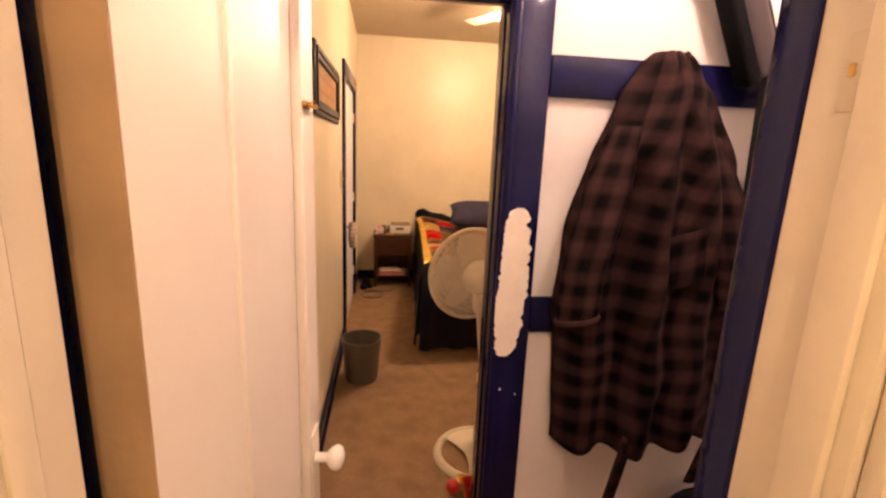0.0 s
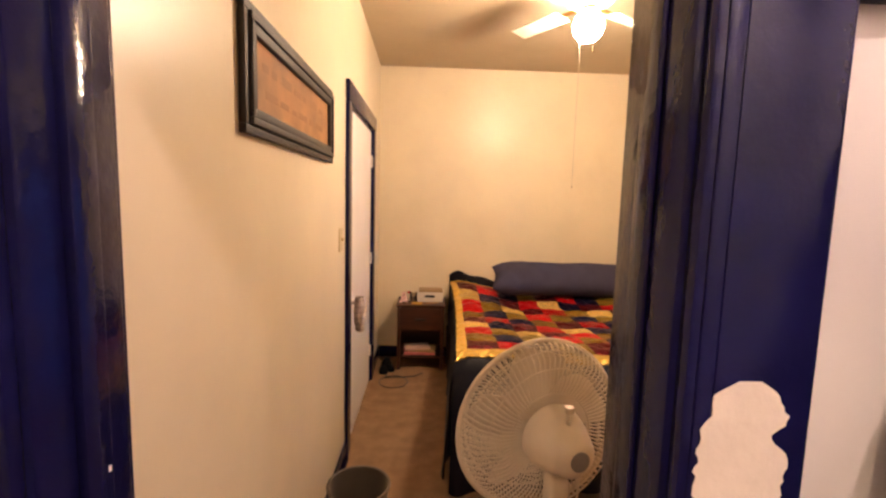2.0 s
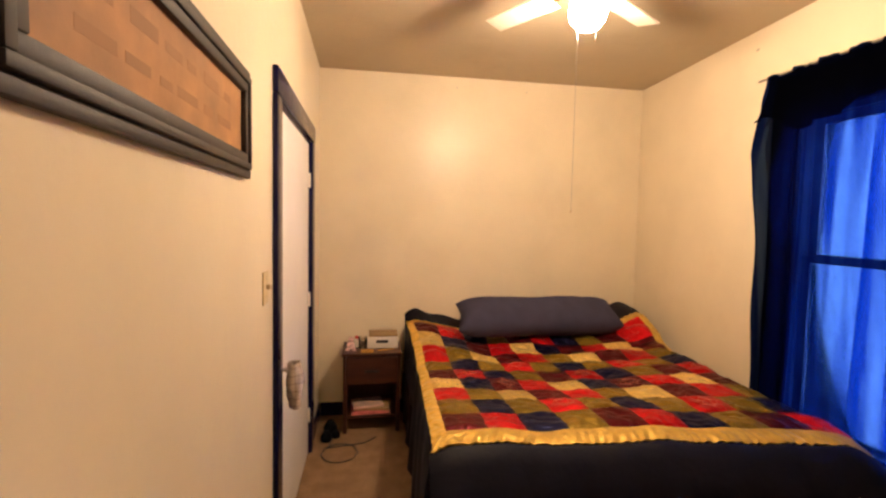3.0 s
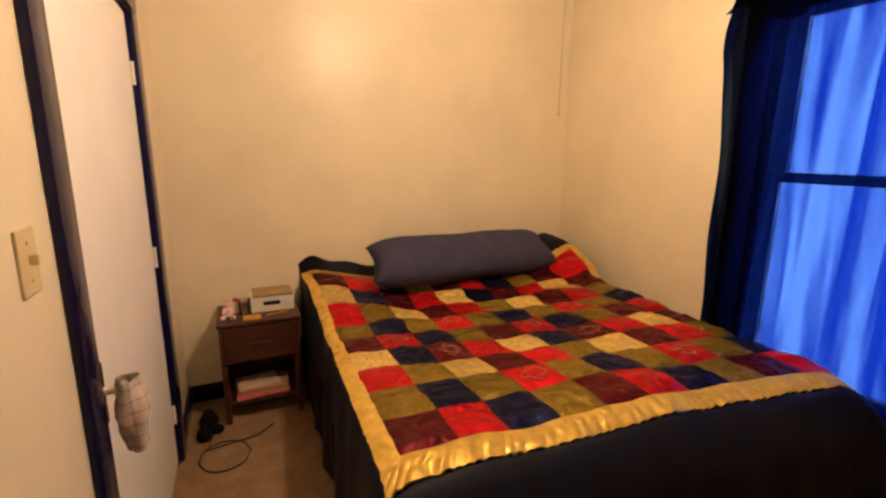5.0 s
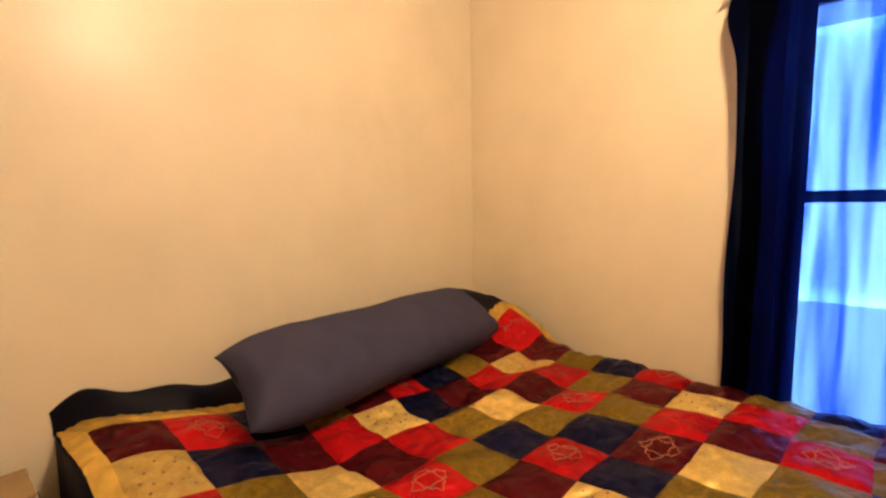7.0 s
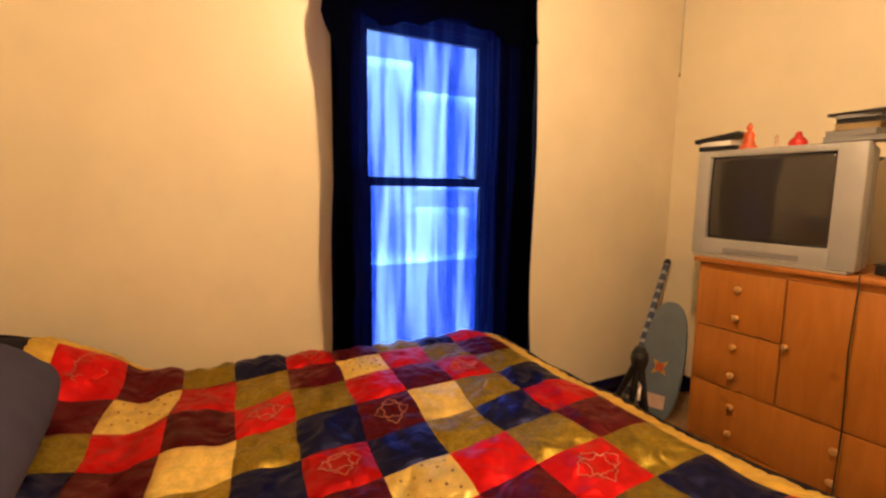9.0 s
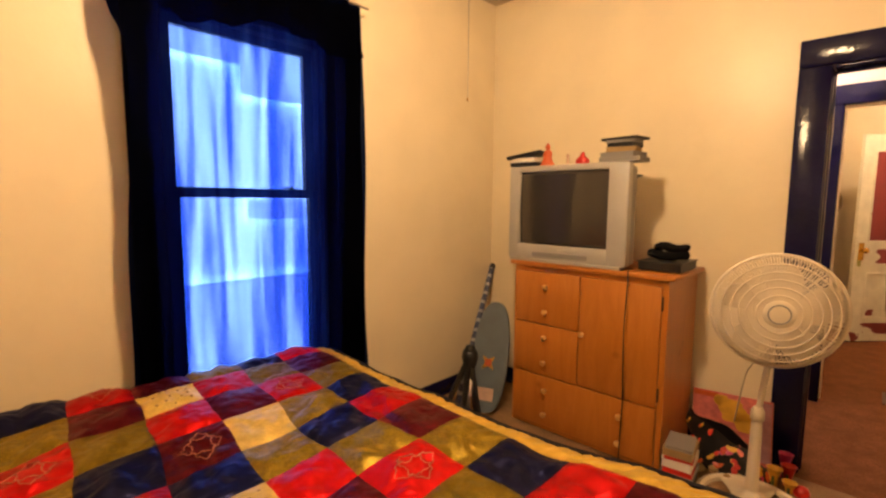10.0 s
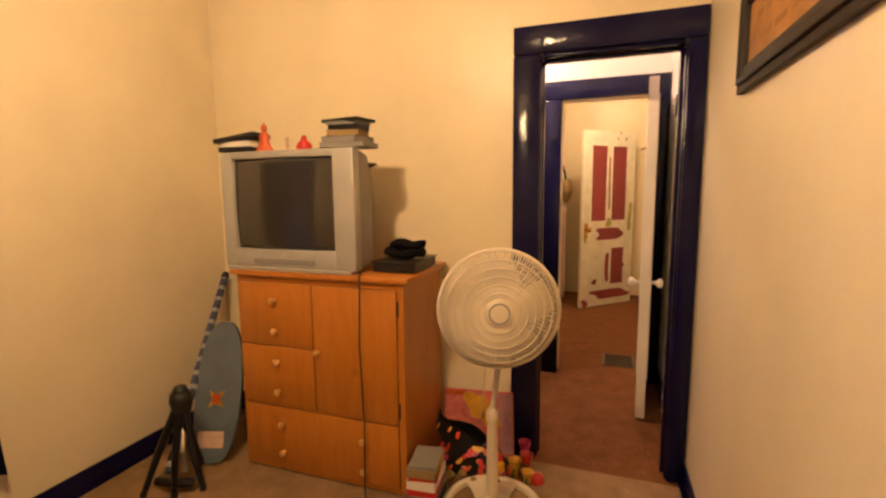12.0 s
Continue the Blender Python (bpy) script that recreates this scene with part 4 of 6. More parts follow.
def book(x, y, z, w, d, h, turn, cover, label, category="book", group=""):
    """A closed book or case lying flat."""
    m = Matrix.Translation((x, y, z)) @ Matrix.Rotation(radians(turn), 4, "Z")
    b = thing(category.replace(" ", "_"), (x, y, z), label, category, group)
    part("page_block", B(-w / 2 + 0.004, w / 2 - 0.004, -d / 2 + 0.004, d / 2 - 0.002, 0.002, h - 0.002, 0, m), cover if category == "disc case" or group == "floor pile of books" else PAGE, b)
    bm = box(bmesh.new(), -w / 2, w / 2, -d / 2, d / 2, 0, 0.002, 0.0006, m)
    box(bm, -w / 2, w / 2, -d / 2, d / 2, h - 0.002, h, 0.0006, m)
    box(bm, -w / 2, w / 2, -d / 2, -d / 2 + 0.003, 0.002, h - 0.002, 0, m)
    part("cover", bm, cover, b)
    return b


book(0.40, 3.50, 0.128, 0.28, 0.20, 0.022, 4, PINK, "pink-covered magazine lying on the nightstand shelf", "magazine")
book(0.42, 3.51, 0.150, 0.26, 0.19, 0.020, -6, TAN, "tan paperback lying on a magazine on the shelf")
book(0.38, 3.50, 0.170, 0.22, 0.16, 0.014, 10, PALE_PINK, "worn pale booklet on top of the shelf pile", "booklet")

bx = thing("storage_box", (0.49, 3.58, 0.585), "milky plastic box with a brown lid and a black label", "box")
part("body", B(0.375, 0.605, 3.50, 3.66, 0.586, 0.676, 0.008), PAPER, bx, smooth=40)
part("lid", B(0.385, 0.60, 3.495, 3.665, 0.676, 0.690, 0.004), TAN, bx)
part("label_panel", B(0.44, 0.53, 3.496, 3.500, 0.628, 0.650, 0.001), BLACK, bx)
cup = thing("clear_cup", (0.34, 3.52, 0.585), "small clear plastic cup on the nightstand", "cup")
part("wall", lathe(bmesh.new(), ((0.0, 0.001), (0.026, 0.002), (0.033, 0.085), (0.031, 0.085), (0.024, 0.006), (0.0, 0.005)), Matrix.Translation((0.34, 3.52, 0.585)), 20), CLEAR_CUP, cup, smooth=60)
bm = bmesh.new()
lathe(bm, ((0.0, 0.0), (0.026, 0.008), (0.030, 0.03), (0.022, 0.055), (0.0, 0.062)), Matrix.Translation((0.255, 3.50, 0.585)), 16)
lathe(bm, ((0.0, -0.02), (0.019, -0.012), (0.022, 0.004), (0.012, 0.018), (0.0, 0.021)), Matrix.Translation((0.257, 3.495, 0.660)), 14)
lathe(bm, ((0.0, 0.0), (0.013, 0.004), (0.014, 0.02), (0.0, 0.032)), aim((0.235, 3.475, 0.590), (-0.4, -1, 0.15)), 10)
lathe(bm, ((0.0, 0.0), (0.013, 0.004), (0.014, 0.02), (0.0, 0.032)), aim((0.275, 3.475, 0.590), (0.4, -1, 0.15)), 10)
solo("plush_toy", bm, PLUSH, "tiny pink and white plush toy on the nightstand", "toy", smooth=60)
bc = thing("red_capped_bottle", (0.295, 3.56, 0.585), "small white bottle with a red cap", "bottle")
part("body", lathe(bmesh.new(), ((0.0, 0.0), (0.019, 0.001), (0.020, 0.055), (0.012, 0.066), (0.0, 0.066)), Matrix.Translation((0.295, 3.56, 0.586)), 16), PAPER, bc, smooth=50)
part("cap", lathe(bmesh.new(), ((0.013, 0.0), (0.013, 0.018), (0.0, 0.019)), Matrix.Translation((0.295, 3.56, 0.652)), 16), RED_PLASTIC, bc, smooth=50)
solo("yellow_notepad", B(0.33, 0.42, 3.40, 3.47, 0.586, 0.592, 0.001, None), YELLOW, "yellow notepad lying flat on the nightstand", "notepad")
bm = tube(bmesh.new(), ((0.45, 3.44, 0.590), (0.57, 3.47, 0.590)), 0.004)
solo("yellow_pencil", bm, YELLOW, "yellow pencil lying on the nightstand", "pencil")
cable = [Vector((0.15, 3.40, 0.05)), Vector((0.14, 3.34, 0.008))] + [Vector((0.20 + (0.115 + 0.006 * math.sin(3 * k)) * math.cos(2.3 + 0.36 * k), 3.10 + 0.125 * math.sin(2.3 + 0.36 * k), 0.006)) for k in range(19)] + [Vector((0.36, 3.22, 0.006)), Vector((0.44, 3.30, 0.006))]
solo("floor_cable", tube(bmesh.new(), cable, 0.0035, 6), BLACK, "thin black cable lying on the carpet by the nightstand", "cable", smooth=60)
bundle = thing("black_bundle", (0.12, 3.35, 0.0), "dark bundle of cloth and cords on the floor", "bundle")
for x, y, r, h in ((0.12, 3.40, 0.045, 0.10), (0.10, 3.29, 0.035, 0.07), (0.16, 3.34, 0.030, 0.05)):
    part("lump", lathe(bmesh.new(), ((0.0, 0.0), (r, 0.004), (r * 1.1, h * 0.5), (r * 0.5, h), (0.0, h * 1.02)), Matrix.Translation((x, y, 0)), 12), BLACK_CLOTH, bundle, smooth=80)

# ---- west wall ----
sw = thing("light_switch", (0.0, 1.84, 1.29), "yellowed ivory toggle light switch on the cream wall", "switch")
part("plate", B(0.0, 0.006, 1.800, 1.878, 1.228, 1.348, 0.002), IVORY, sw)
part("toggle", B(0.006, 0.020, 1.835, 1.845, 1.282, 1.300, 0.002), IVORY, sw)
for z in (1.254, 1.322):
    part("screw", lathe(bmesh.new(), ((0.0035, 0.0), (0.003, 0.0012), (0.0, 0.0014)), aim((0.006, 1.839, z), (1, 0, 0)), 10), STEEL, sw)

pic = thing("wide_picture", (0.0, 1.0, 1.80), "wide parchment-coloured picture in a heavy dark stepped frame", "picture")
PY0, PY1, PZ0, PZ1 = 0.572, 1.563, 1.660, 1.972
for step, (inset, wide, out) in enumerate(((0.0, 0.024, 0.020), (0.024, 0.018, 0.030), (0.042, 0.026, 0.024))):
    bm = bmesh.new()
    a, b, c, e = PY0 + inset, PY1 - inset, PZ0 + inset, PZ1 - inset
    box(bm, 0.001, out, a, b, c, c + wide, 0.003)
    box(bm, 0.001, out, a, b, e - wide, e, 0.003)
    box(bm, 0.001, out, a, a + wide, c + wide, e - wide, 0.003)
    box(bm, 0.001, out, b - wide, b, c + wide, e - wide, 0.003)
    part("frame_step", bm, FRAME_DARK, pic, smooth=40)
pr = part("print", B(0.001, 0.010, PY0 + 0.068, PY1 - 0.068, PZ0 + 0.068, PZ1 - 0.068), PARCHMENT, pic, "faded parchment with brown script")
rng = random.Random(4)
for z, tall in ((1.838, 0.030), (1.772, 0.022)):
    y = 0.70 + rng.uniform(0.0, 0.05)
    while y < 1.38:
        w = rng.uniform(0.04, 0.11)
        part("script_bar", box(bmesh.new(), 0.0101, 0.0104, y, y + w, z, z + tall * rng.uniform(0.5, 1.0), 0), INK, pr)
        y += w + rng.uniform(0.02, 0.05)

bn = thing("waste_bin", (0.185, 1.295, 0.0), "smoky grey plastic waste bin standing by the baseboard", "bin")
part("wall", lathe(bmesh.new(), ((0.0, 0.004), (0.098, 0.004), (0.104, 0.012), (0.128, 0.285), (0.134, 0.288), (0.134, 0.296), (0.124, 0.297), (0.122, 0.285), (0.099, 0.016), (0.0, 0.014)), Matrix.Translation((0.185, 1.295, 0)), 36), BIN_GREY, bn, smooth=50)
part("rolled_rim", tube(bmesh.new(), [(0.185 + 0.131 * math.cos(a), 1.295 + 0.131 * math.sin(a), 0.295) for a in (2 * math.pi * k / 36 for k in range(36))], 0.005, 6, closed=True), BIN_GREY, bn, smooth=60)

# ---- ceiling fan with its light ----
FX, FY = 1.27, 1.95
cf = thing("ceiling_fan", (FX, FY, H), "white ceiling fan with a lit globe and two pull chains", "ceiling fan")
part("canopy", lathe(bmesh.new(), ((0.0, 0.004), (0.075, 0.004), (0.070, -0.03), (0.035, -0.05), (0.0, -0.05)), Matrix.Translation((FX, FY, H + RISE * (L - FY) / L)), 28), BLADE_WHITE, cf, smooth=50)
part("motor", lathe(bmesh.new(), ((0.030, 0.005), (0.030, -0.035), (0.035, -0.045), (0.11, -0.055), (0.125, -0.085), (0.115, -0.13), (0.06, -0.15), (0.0, -0.15)), Matrix.Translation((FX, FY, H)), 28), BLADE_WHITE, cf, smooth=50)
for k in range(4):
    m = Matrix.Translation((FX, FY, H - 0.145)) @ Matrix.Rotation(radians(32 + 90 * k), 4, "Z") @ Matrix.Rotation(radians(10), 4, "X")
    bm = bmesh.new()
    box(bm, 0.18, 0.54, -0.058, 0.058, -0.003, 0.003, 0.0025, m)
    bl = part("blade", bm, BLADE_WHITE, cf)
    part("blade_bracket", box(bmesh.new(), 0.09, 0.21, -0.018, 0.018, 0.003, 0.008, 0.002, m), BRASS, bl)
part("light_fitter", lathe(bmesh.new(), ((0.0, 0.0), (0.045, 0.0), (0.045, -0.02), (0.0, -0.02)), Matrix.Translation((FX, FY, H - 0.150)), 20), BRASS, cf, smooth=50)
part("globe", lathe(bmesh.new(), ((0.040, 0.075), (0.072, 0.035), (0.080, 0.0), (0.070, -0.04), (0.042, -0.070), (0.0, -0.080)), Matrix.Translation((FX, FY, 2.435)), 24), BULB, cf, "glowing glass globe", smooth=60)
for name, dx, dy, z1 in (("pull_chain", -0.030, 0.030, 1.597), ("short_chain", 0.02, -0.03, 2.30)):
    ch = part(name, tube(bmesh.new(), ((FX + dx, FY + dy, 2.535), (FX + dx, FY + dy, z1)), 0.0011, 6), STEEL, cf)
    part("chain_end", lathe(bmesh.new(), ((0.0, 0.008), (0.0018, 0.005), (0.0022, 0.0), (0.0, -0.004)), Matrix.Translation((FX + dx, FY + dy, z1)), 10), BRASS, ch)
for k, (x, y) in enumerate(((1.05, L), (1.62, L), (W, 2.55))):
    nail = thing("wall_hook", (x, y, 2.60), "small screw hook stuck in the wall near the ceiling", "hook", "wall hooks")
    d = Vector((0, -1, 0)) if y == L else Vector((-1, 0, 0))
    p0 = Vector((x, y, 2.60))
    part("shank", tube(bmesh.new(), (p0, p0 + d * 0.012, p0 + d * 0.018 + Vector((0, 0, -0.006)), p0 + d * 0.012 + Vector((0, 0, -0.012))), 0.0022, 6), STEEL, nail)

# ---- dresser with television ----
ds = thing("pine_dresser", (1.64, 0.28, 0.0), "honey-varnished pine dresser with drawers and one cupboard door", "dresser")
DX0, DX1, DY0, DY1 = 1.195, 2.075, 0.035, 0.505
part("top", B(DX0 - 0.030, DX1 + 0.025, DY0 - 0.01, DY1 + 0.035, 0.985, 1.010, 0.006), PINE, ds, smooth=40)
bm = box(bmesh.new(), DX0, DX0 + 0.018, DY0, DY1, 0.012, 0.985)
box(bm, DX1 - 0.018, DX1, DY0, DY1, 0.012, 0.985)
box(bm, DX0 + 0.018, DX1 - 0.018, DY0, DY0 + 0.008, 0.012, 0.985)
box(bm, DX0 + 0.018, DX1 - 0.018, DY0 + 0.008, DY1, 0.012, 0.030)
box(bm, DX0 + 0.018, DX1 - 0.018, DY0 + 0.008, DY1 - 0.004, 0.328, 0.340)
box(bm, 1.640, 1.652, DY0 + 0.008, DY1 - 0.004, 0.340, 0.985)
part("carcass", bm, PINE, ds)
part("face_frame", box(box(box(box(bmesh.new(), DX0, DX0 + 0.028, DY1, DY1 + 0.012, 0.012, 0.985, 0.002), DX1 - 0.012, DX1, DY1, DY1 + 0.012, 0.012, 0.985, 0.002), DX0 + 0.028, DX1 - 0.012, DY1, DY1 + 0.012, 0.955, 0.985, 0.002), DX0 + 0.028, DX1 - 0.012, DY1, DY1 + 0.012, 0.012, 0.030, 0.002), PINE, ds)


def wooden_knob(parent, x, z):
    part("knob", lathe(bmesh.new(), ((0.008, 0.0), (0.008, 0.010), (0.015, 0.016), (0.017, 0.023), (0.012, 0.030), (0.0, 0.032)), aim((x, DY1 + 0.018, z), (0, 1, 0)), 16), PINE_KNOB, parent, smooth=60)


def front(name, x0, x1, z0, z1, knobs, groove=True):
    f = part(name, B(x0, x1, DY1 + 0.001, DY1 + 0.018, z0, z1, 0.004), PINE, ds, smooth=40)
    if groove:
        part("groove", B(x0 + 0.006, x1 - 0.006, DY1 + 0.0175, DY1 + 0.0186, (z0 + z1) / 2 - 0.002, (z0 + z1) / 2 + 0.002, 0.0006), PINE, f)
    for x, z in knobs:
        wooden_knob(f, x, z)
    return f


front("drawer", 1.654, 2.060, 0.648, 0.952, ((1.855, 0.870), (1.855, 0.722)))
front("drawer", 1.654, 2.060, 0.342, 0.642, ((1.855, 0.570), (1.855, 0.420)))
door = front("cupboard_door", 1.226, 1.648, 0.342, 0.952, ((1.625, 0.640),), False)
for z in (0.87, 0.41):
    part("hinge", B(1.216, 1.224, DY1 + 0.012, DY1 + 0.020, z - 0.035, z + 0.035, 0.002), VENT, door, "dark hinge")
front("long_drawer", 1.226, 2.060, 0.034, 0.334, ((1.842, 0.255), (1.842, 0.110), (1.400, 0.245), (1.400, 0.100)))

tv = thing("television", (1.75, 0.30, 1.01), "bulky silver-grey tube television, switched off, on the dresser", "television")
TX0, TX1, TZ0, TZ1, TY = 1.412, 2.132, 1.012, 1.566, 0.520
SX0, SX1, SZ0, SZ1 = 1.520, 2.060, 1.112, 1.530
bm = bmesh.new()
box(bm, TX0, SX0, TY - 0.06, TY, TZ0 + 0.012, TZ1, 0.012)
box(bm, SX1, TX1, TY - 0.06, TY, TZ0 + 0.012, TZ1, 0.012)
box(bm, SX0 - 0.013, SX1 + 0.013, TY - 0.06, TY - 0.0005, SZ1, TZ1, 0.010)
box(bm, SX0 - 0.013, SX1 + 0.013, TY - 0.06, TY - 0.0005, TZ0 + 0.012, SZ0, 0.010)
bz = part("front_bezel", bm, SILVER, tv, smooth=40)
part("control_flap", B(SX0 + 0.10, SX1 - 0.10, TY - 0.002, TY + 0.003, TZ0 + 0.030, TZ0 + 0.056, 0.002), SILVER_DARK, bz)
part("maker_badge", B(1.75, 1.80, TY - 0.001, TY + 0.002, TZ0 + 0.070, TZ0 + 0.080, 0.001), STEEL, bz)
part("foot_lip", B(TX0 + 0.02, TX1 - 0.02, TY - 0.05, TY + 0.012, TZ0, TZ0 + 0.014, 0.004), SILVER, tv)


def tube_face(u, v):
    s, t = 2 * u - 1, 2 * v - 1
    return Vector((lerp(SX0 - 0.004, SX1 + 0.004, u), TY - 0.026 + 0.016 * (1 - s * s) + 0.010 * (1 - t * t), lerp(SZ0 - 0.004, SZ1 + 0.004, v)))


part("screen", sheet(tube_face, 24, 18, -0.004), SCREEN, tv, "dark curved glass", smooth=180)


def shell(bm, x0, x1, z0, z1, y):
    return [bm.verts.new((x, y, z)) for x, z in ((x0, z0), (x1, z0), (x1, z1), (x0, z1))]


bm = bmesh.new()
loops = [shell(bm, TX0 + 0.006, TX1 - 0.006, TZ0 + 0.014, TZ1 - 0.006, TY - 0.058), shell(bm, TX0 + 0.02, TX1 - 0.02, TZ0 + 0.014, TZ1 - 0.02, TY - 0.16), shell(bm, TX0 + 0.13, TX1 - 0.13, TZ0 + 0.014, TZ1 - 0.13, TY - 0.42), shell(bm, TX0 + 0.16, TX1 - 0.16, TZ0 + 0.03, TZ1 - 0.18, TY - 0.46)]
for a, b in zip(loops, loops[1:]):
    for k in range(4):
        bm.faces.new((a[k], a[(k + 1) % 4], b[(k + 1) % 4], b[k]))
bm.faces.new(loops[0])
bm.faces.new(loops[-1])
bmesh.ops.bevel(bm, geom=bm.edges[:], offset=0.008, segments=2, affect="EDGES")
part("back_shell", bm, SILVER_DARK, tv, smooth=40)
bm = bmesh.new()
for k in range(7):
    box(bm, TX0 + 0.0395 + 0.008 * k, TX0 + 0.044 + 0.008 * k, TY - 0.30, TY - 0.22, TZ1 - 0.060 - 0.004 * k, TZ1 - 0.055, 0)
part("vent_slots", bm, BLACK, tv)

TT = TZ1 + 0.001
book(2.045, 0.45, TT, 0.18, 0.14, 0.022, 5, BLACK, "black case lying on the television", "disc case", "cases on the television")
book(2.045, 0.45, TT + 0.022, 0.17, 0.13, 0.026, -2, PAPER, "white boxed set lying on a black case", "disc case", "cases on the television")
m = Matrix.Translation((2.05, 0.45, TT + 0.064)) @ Matrix.Rotation(radians(8), 4, "Y") @ Matrix.Rotation(radians(6), 4, "Z")
solo("black_case", B(-0.11, 0.11, -0.07, 0.07, -0.010, 0.010, 0.003, m), BLACK, "black case tilted on top of the pile", "disc case", "cases on the television")


def sitting_figure(x, y, z, s, mat, label):
    bm = bmesh.new()
    lathe(bm, ((0.0, 0.0), (0.046 * s, 0.0), (0.046 * s, 0.012 * s), (0.036 * s, 0.020 * s), (0.026 * s, 0.050 * s), (0.030 * s, 0.070 * s), (0.022 * s, 0.088 * s), (0.010 * s, 0.094 * s), (0.016 * s, 0.106 * s), (0.016 * s, 0.118 * s), (0.007 * s, 0.130 * s), (0.0, 0.140 * s)), Matrix.Translation((x, y, z)) @ Matrix.Diagonal((1, 0.7, 1, 1)), 18)
    return solo("small_statue", bm, mat, label, "statue", "statues on the television", smooth=60)


sitting_figure(1.912, 0.46, TT, 0.95, ORANGE, "small orange-red seated statue on the television")
bm = lathe(bmesh.new(), ((0.0, 0.0), (0.010, 0.0), (0.006, 0.010), (0.009, 0.028), (0.005, 0.038), (0.009, 0.046), (0.007, 0.056), (0.0, 0.062)), Matrix.Translation((1.785, 0.46, TT)), 12)
solo("small_statue", bm, PALE_PINK, "tiny pale standing figurine on the television", "statue", "statues on the television", smooth=60)
bm = lathe(bmesh.new(), ((0.0, 0.0), (0.036, 0.002), (0.040, 0.016), (0.028, 0.034), (0.016, 0.042), (0.014, 0.052), (0.010, 0.062), (0.0, 0.066)), Matrix.Translation((1.695, 0.46, TT)) @ Matrix.Diagonal((1, 0.75, 1, 1)), 16)
solo("small_statue", bm, RED_PLASTIC, "tiny red reclining figurine on the television", "statue", "statues on the television", smooth=60)
for k, (w, d, h, tn, mat, dx) in enumerate(((0.215, 0.15, 0.022, 3, SILVER_DARK, 0.0), (0.185, 0.14, 0.026, -6, SILVER_DARK, 0.006), (0.15, 0.13, 0.026, 9, TAN, 0.004), (0.14, 0.12, 0.022, -4, BLACK, 0.0), (0.15, 0.13, 0.014, 6, SILVER_DARK, 0.0), (0.20, 0.13, 0.012, -9, BLACK, 0.0))):
    book(1.475 + dx, 0.44, TT + (0.0, 0.022, 0.048, 0.074, 0.096, 0.110)[k], w, d, h, tn, mat, ("grey case at the bottom of a pile on the television", "dull grey case in a pile on the television", "tan box in a pile on the television", "black case in a pile on the television", "grey case in a pile on the television", "black case lying crooked on top of the pile")[k], "disc case", "pile on the television")

bp_ = thing("disc_player", (1.26, 0.30, 1.01), "flat black disc player on the dresser top", "disc player")
part("case", B(1.175, 1.380, 0.16, 0.43, 1.016, 1.056, 0.004), BLACK, bp_)
part("lid", B(1.168, 1.385, 0.155, 0.435, 1.056, 1.062, 0.002), BLACK, bp_)
for x in (1.19, 1.365):
    part("foot", B(x - 0.008, x + 0.008, 0.18, 0.40, 1.0105, 1.016), BLACK, bp_)


def roll_at(z, r, ln, sx, ph):
    def f(u, v):
        a = 2 * math.pi * v
        e = max(1 - abs(2 * u - 1) ** 6, 0) ** 0.5 * 0.6 + 0.4
        rr = r * e * (1 + 0.14 * wob(u * 6 + ph, math.cos(a) * 2, math.sin(a) * 2))
        return Vector((1.275 + sx + (u - 0.5) * ln, 0.30 + 1.7 * rr * math.cos(a), z + 0.85 * rr * math.sin(a) + 0.006 * math.sin(u * 8 + ph)))
    return f


for z, r, ln, sx, ph, lab in ((1.088, 0.030, 0.20, 0.0, 0.3, "black jeans folded on the disc player"), (1.128, 0.026, 0.17, -0.015, 2.1, "black garment rolled on top of folded jeans")):
    bm = sheet(roll_at(z, r, ln, sx, ph), 26, 18)
    bmesh.ops.remove_doubles(bm, verts=bm.verts, dist=1e-4)
    bmesh.ops.holes_fill(bm, edges=[e for e in bm.edges if e.is_boundary])
    solo("folded_garment", bm, BLACK_CLOTH, lab, "garment", "black garments", smooth=180)
cord = [Vector((1.40, 0.50, 1.016)), Vector((1.385, 0.548, 1.014)), Vector((1.38, 0.556, 0.97)), Vector((1.387, 0.560, 0.70)), Vector((1.375, 0.562, 0.35)), Vector((1.38, 0.565, 0.05)), Vector((1.36, 0.60, 0.006)), Vector((1.30, 0.72, 0.006)), Vector((1.20, 0.80, 0.006)), Vector((1.16, 0.92, 0.006))]
solo("power_cord", tube(bmesh.new(), cord, 0.0035, 6), BLACK, "black power cord hanging down the dresser front", "cord", smooth=60)

# ---- pedestal fan ----
fan = thing("pedestal_fan", (0.78, 0.45, 0.0), "white plastic pedestal fan on a round base", "fan")
PX, PY = 0.815, 0.470
bm = lathe(bmesh.new(), ((0.185, 0.004), (0.188, 0.022), (0.202, 0.029), (0.218, 0.022), (0.226, 0.004), (0.220, 0.0), (0.190, 0.0), (0.185, 0.004)), Matrix.Translation((PX, PY, 0)), 56)
base = part("base", bm, PLASTIC, fan, smooth=50)
BR = Matrix.Translation((PX, PY, 0)) @ Matrix.Rotation(radians(14), 4, "Z")


def saddle(u, v):
    """The broad bridge across the ring, with hollow sides, rising to the pole's socket."""
    t = 2 * v - 1
    y = 0.196 * t
    hw = min(0.072 + 0.075 * t * t, math.sqrt(max(0.196 ** 2 - y * y, 0.0)) + 0.03)
    x = hw * (2 * u - 1)
    r = math.hypot(x, y)
    return BR @ Vector((x, y, 0.018 + 0.014 * (1 - (2 * u - 1) ** 4) * (1 - t ** 4) + 0.055 * math.exp(-(r / 0.050) ** 2)))


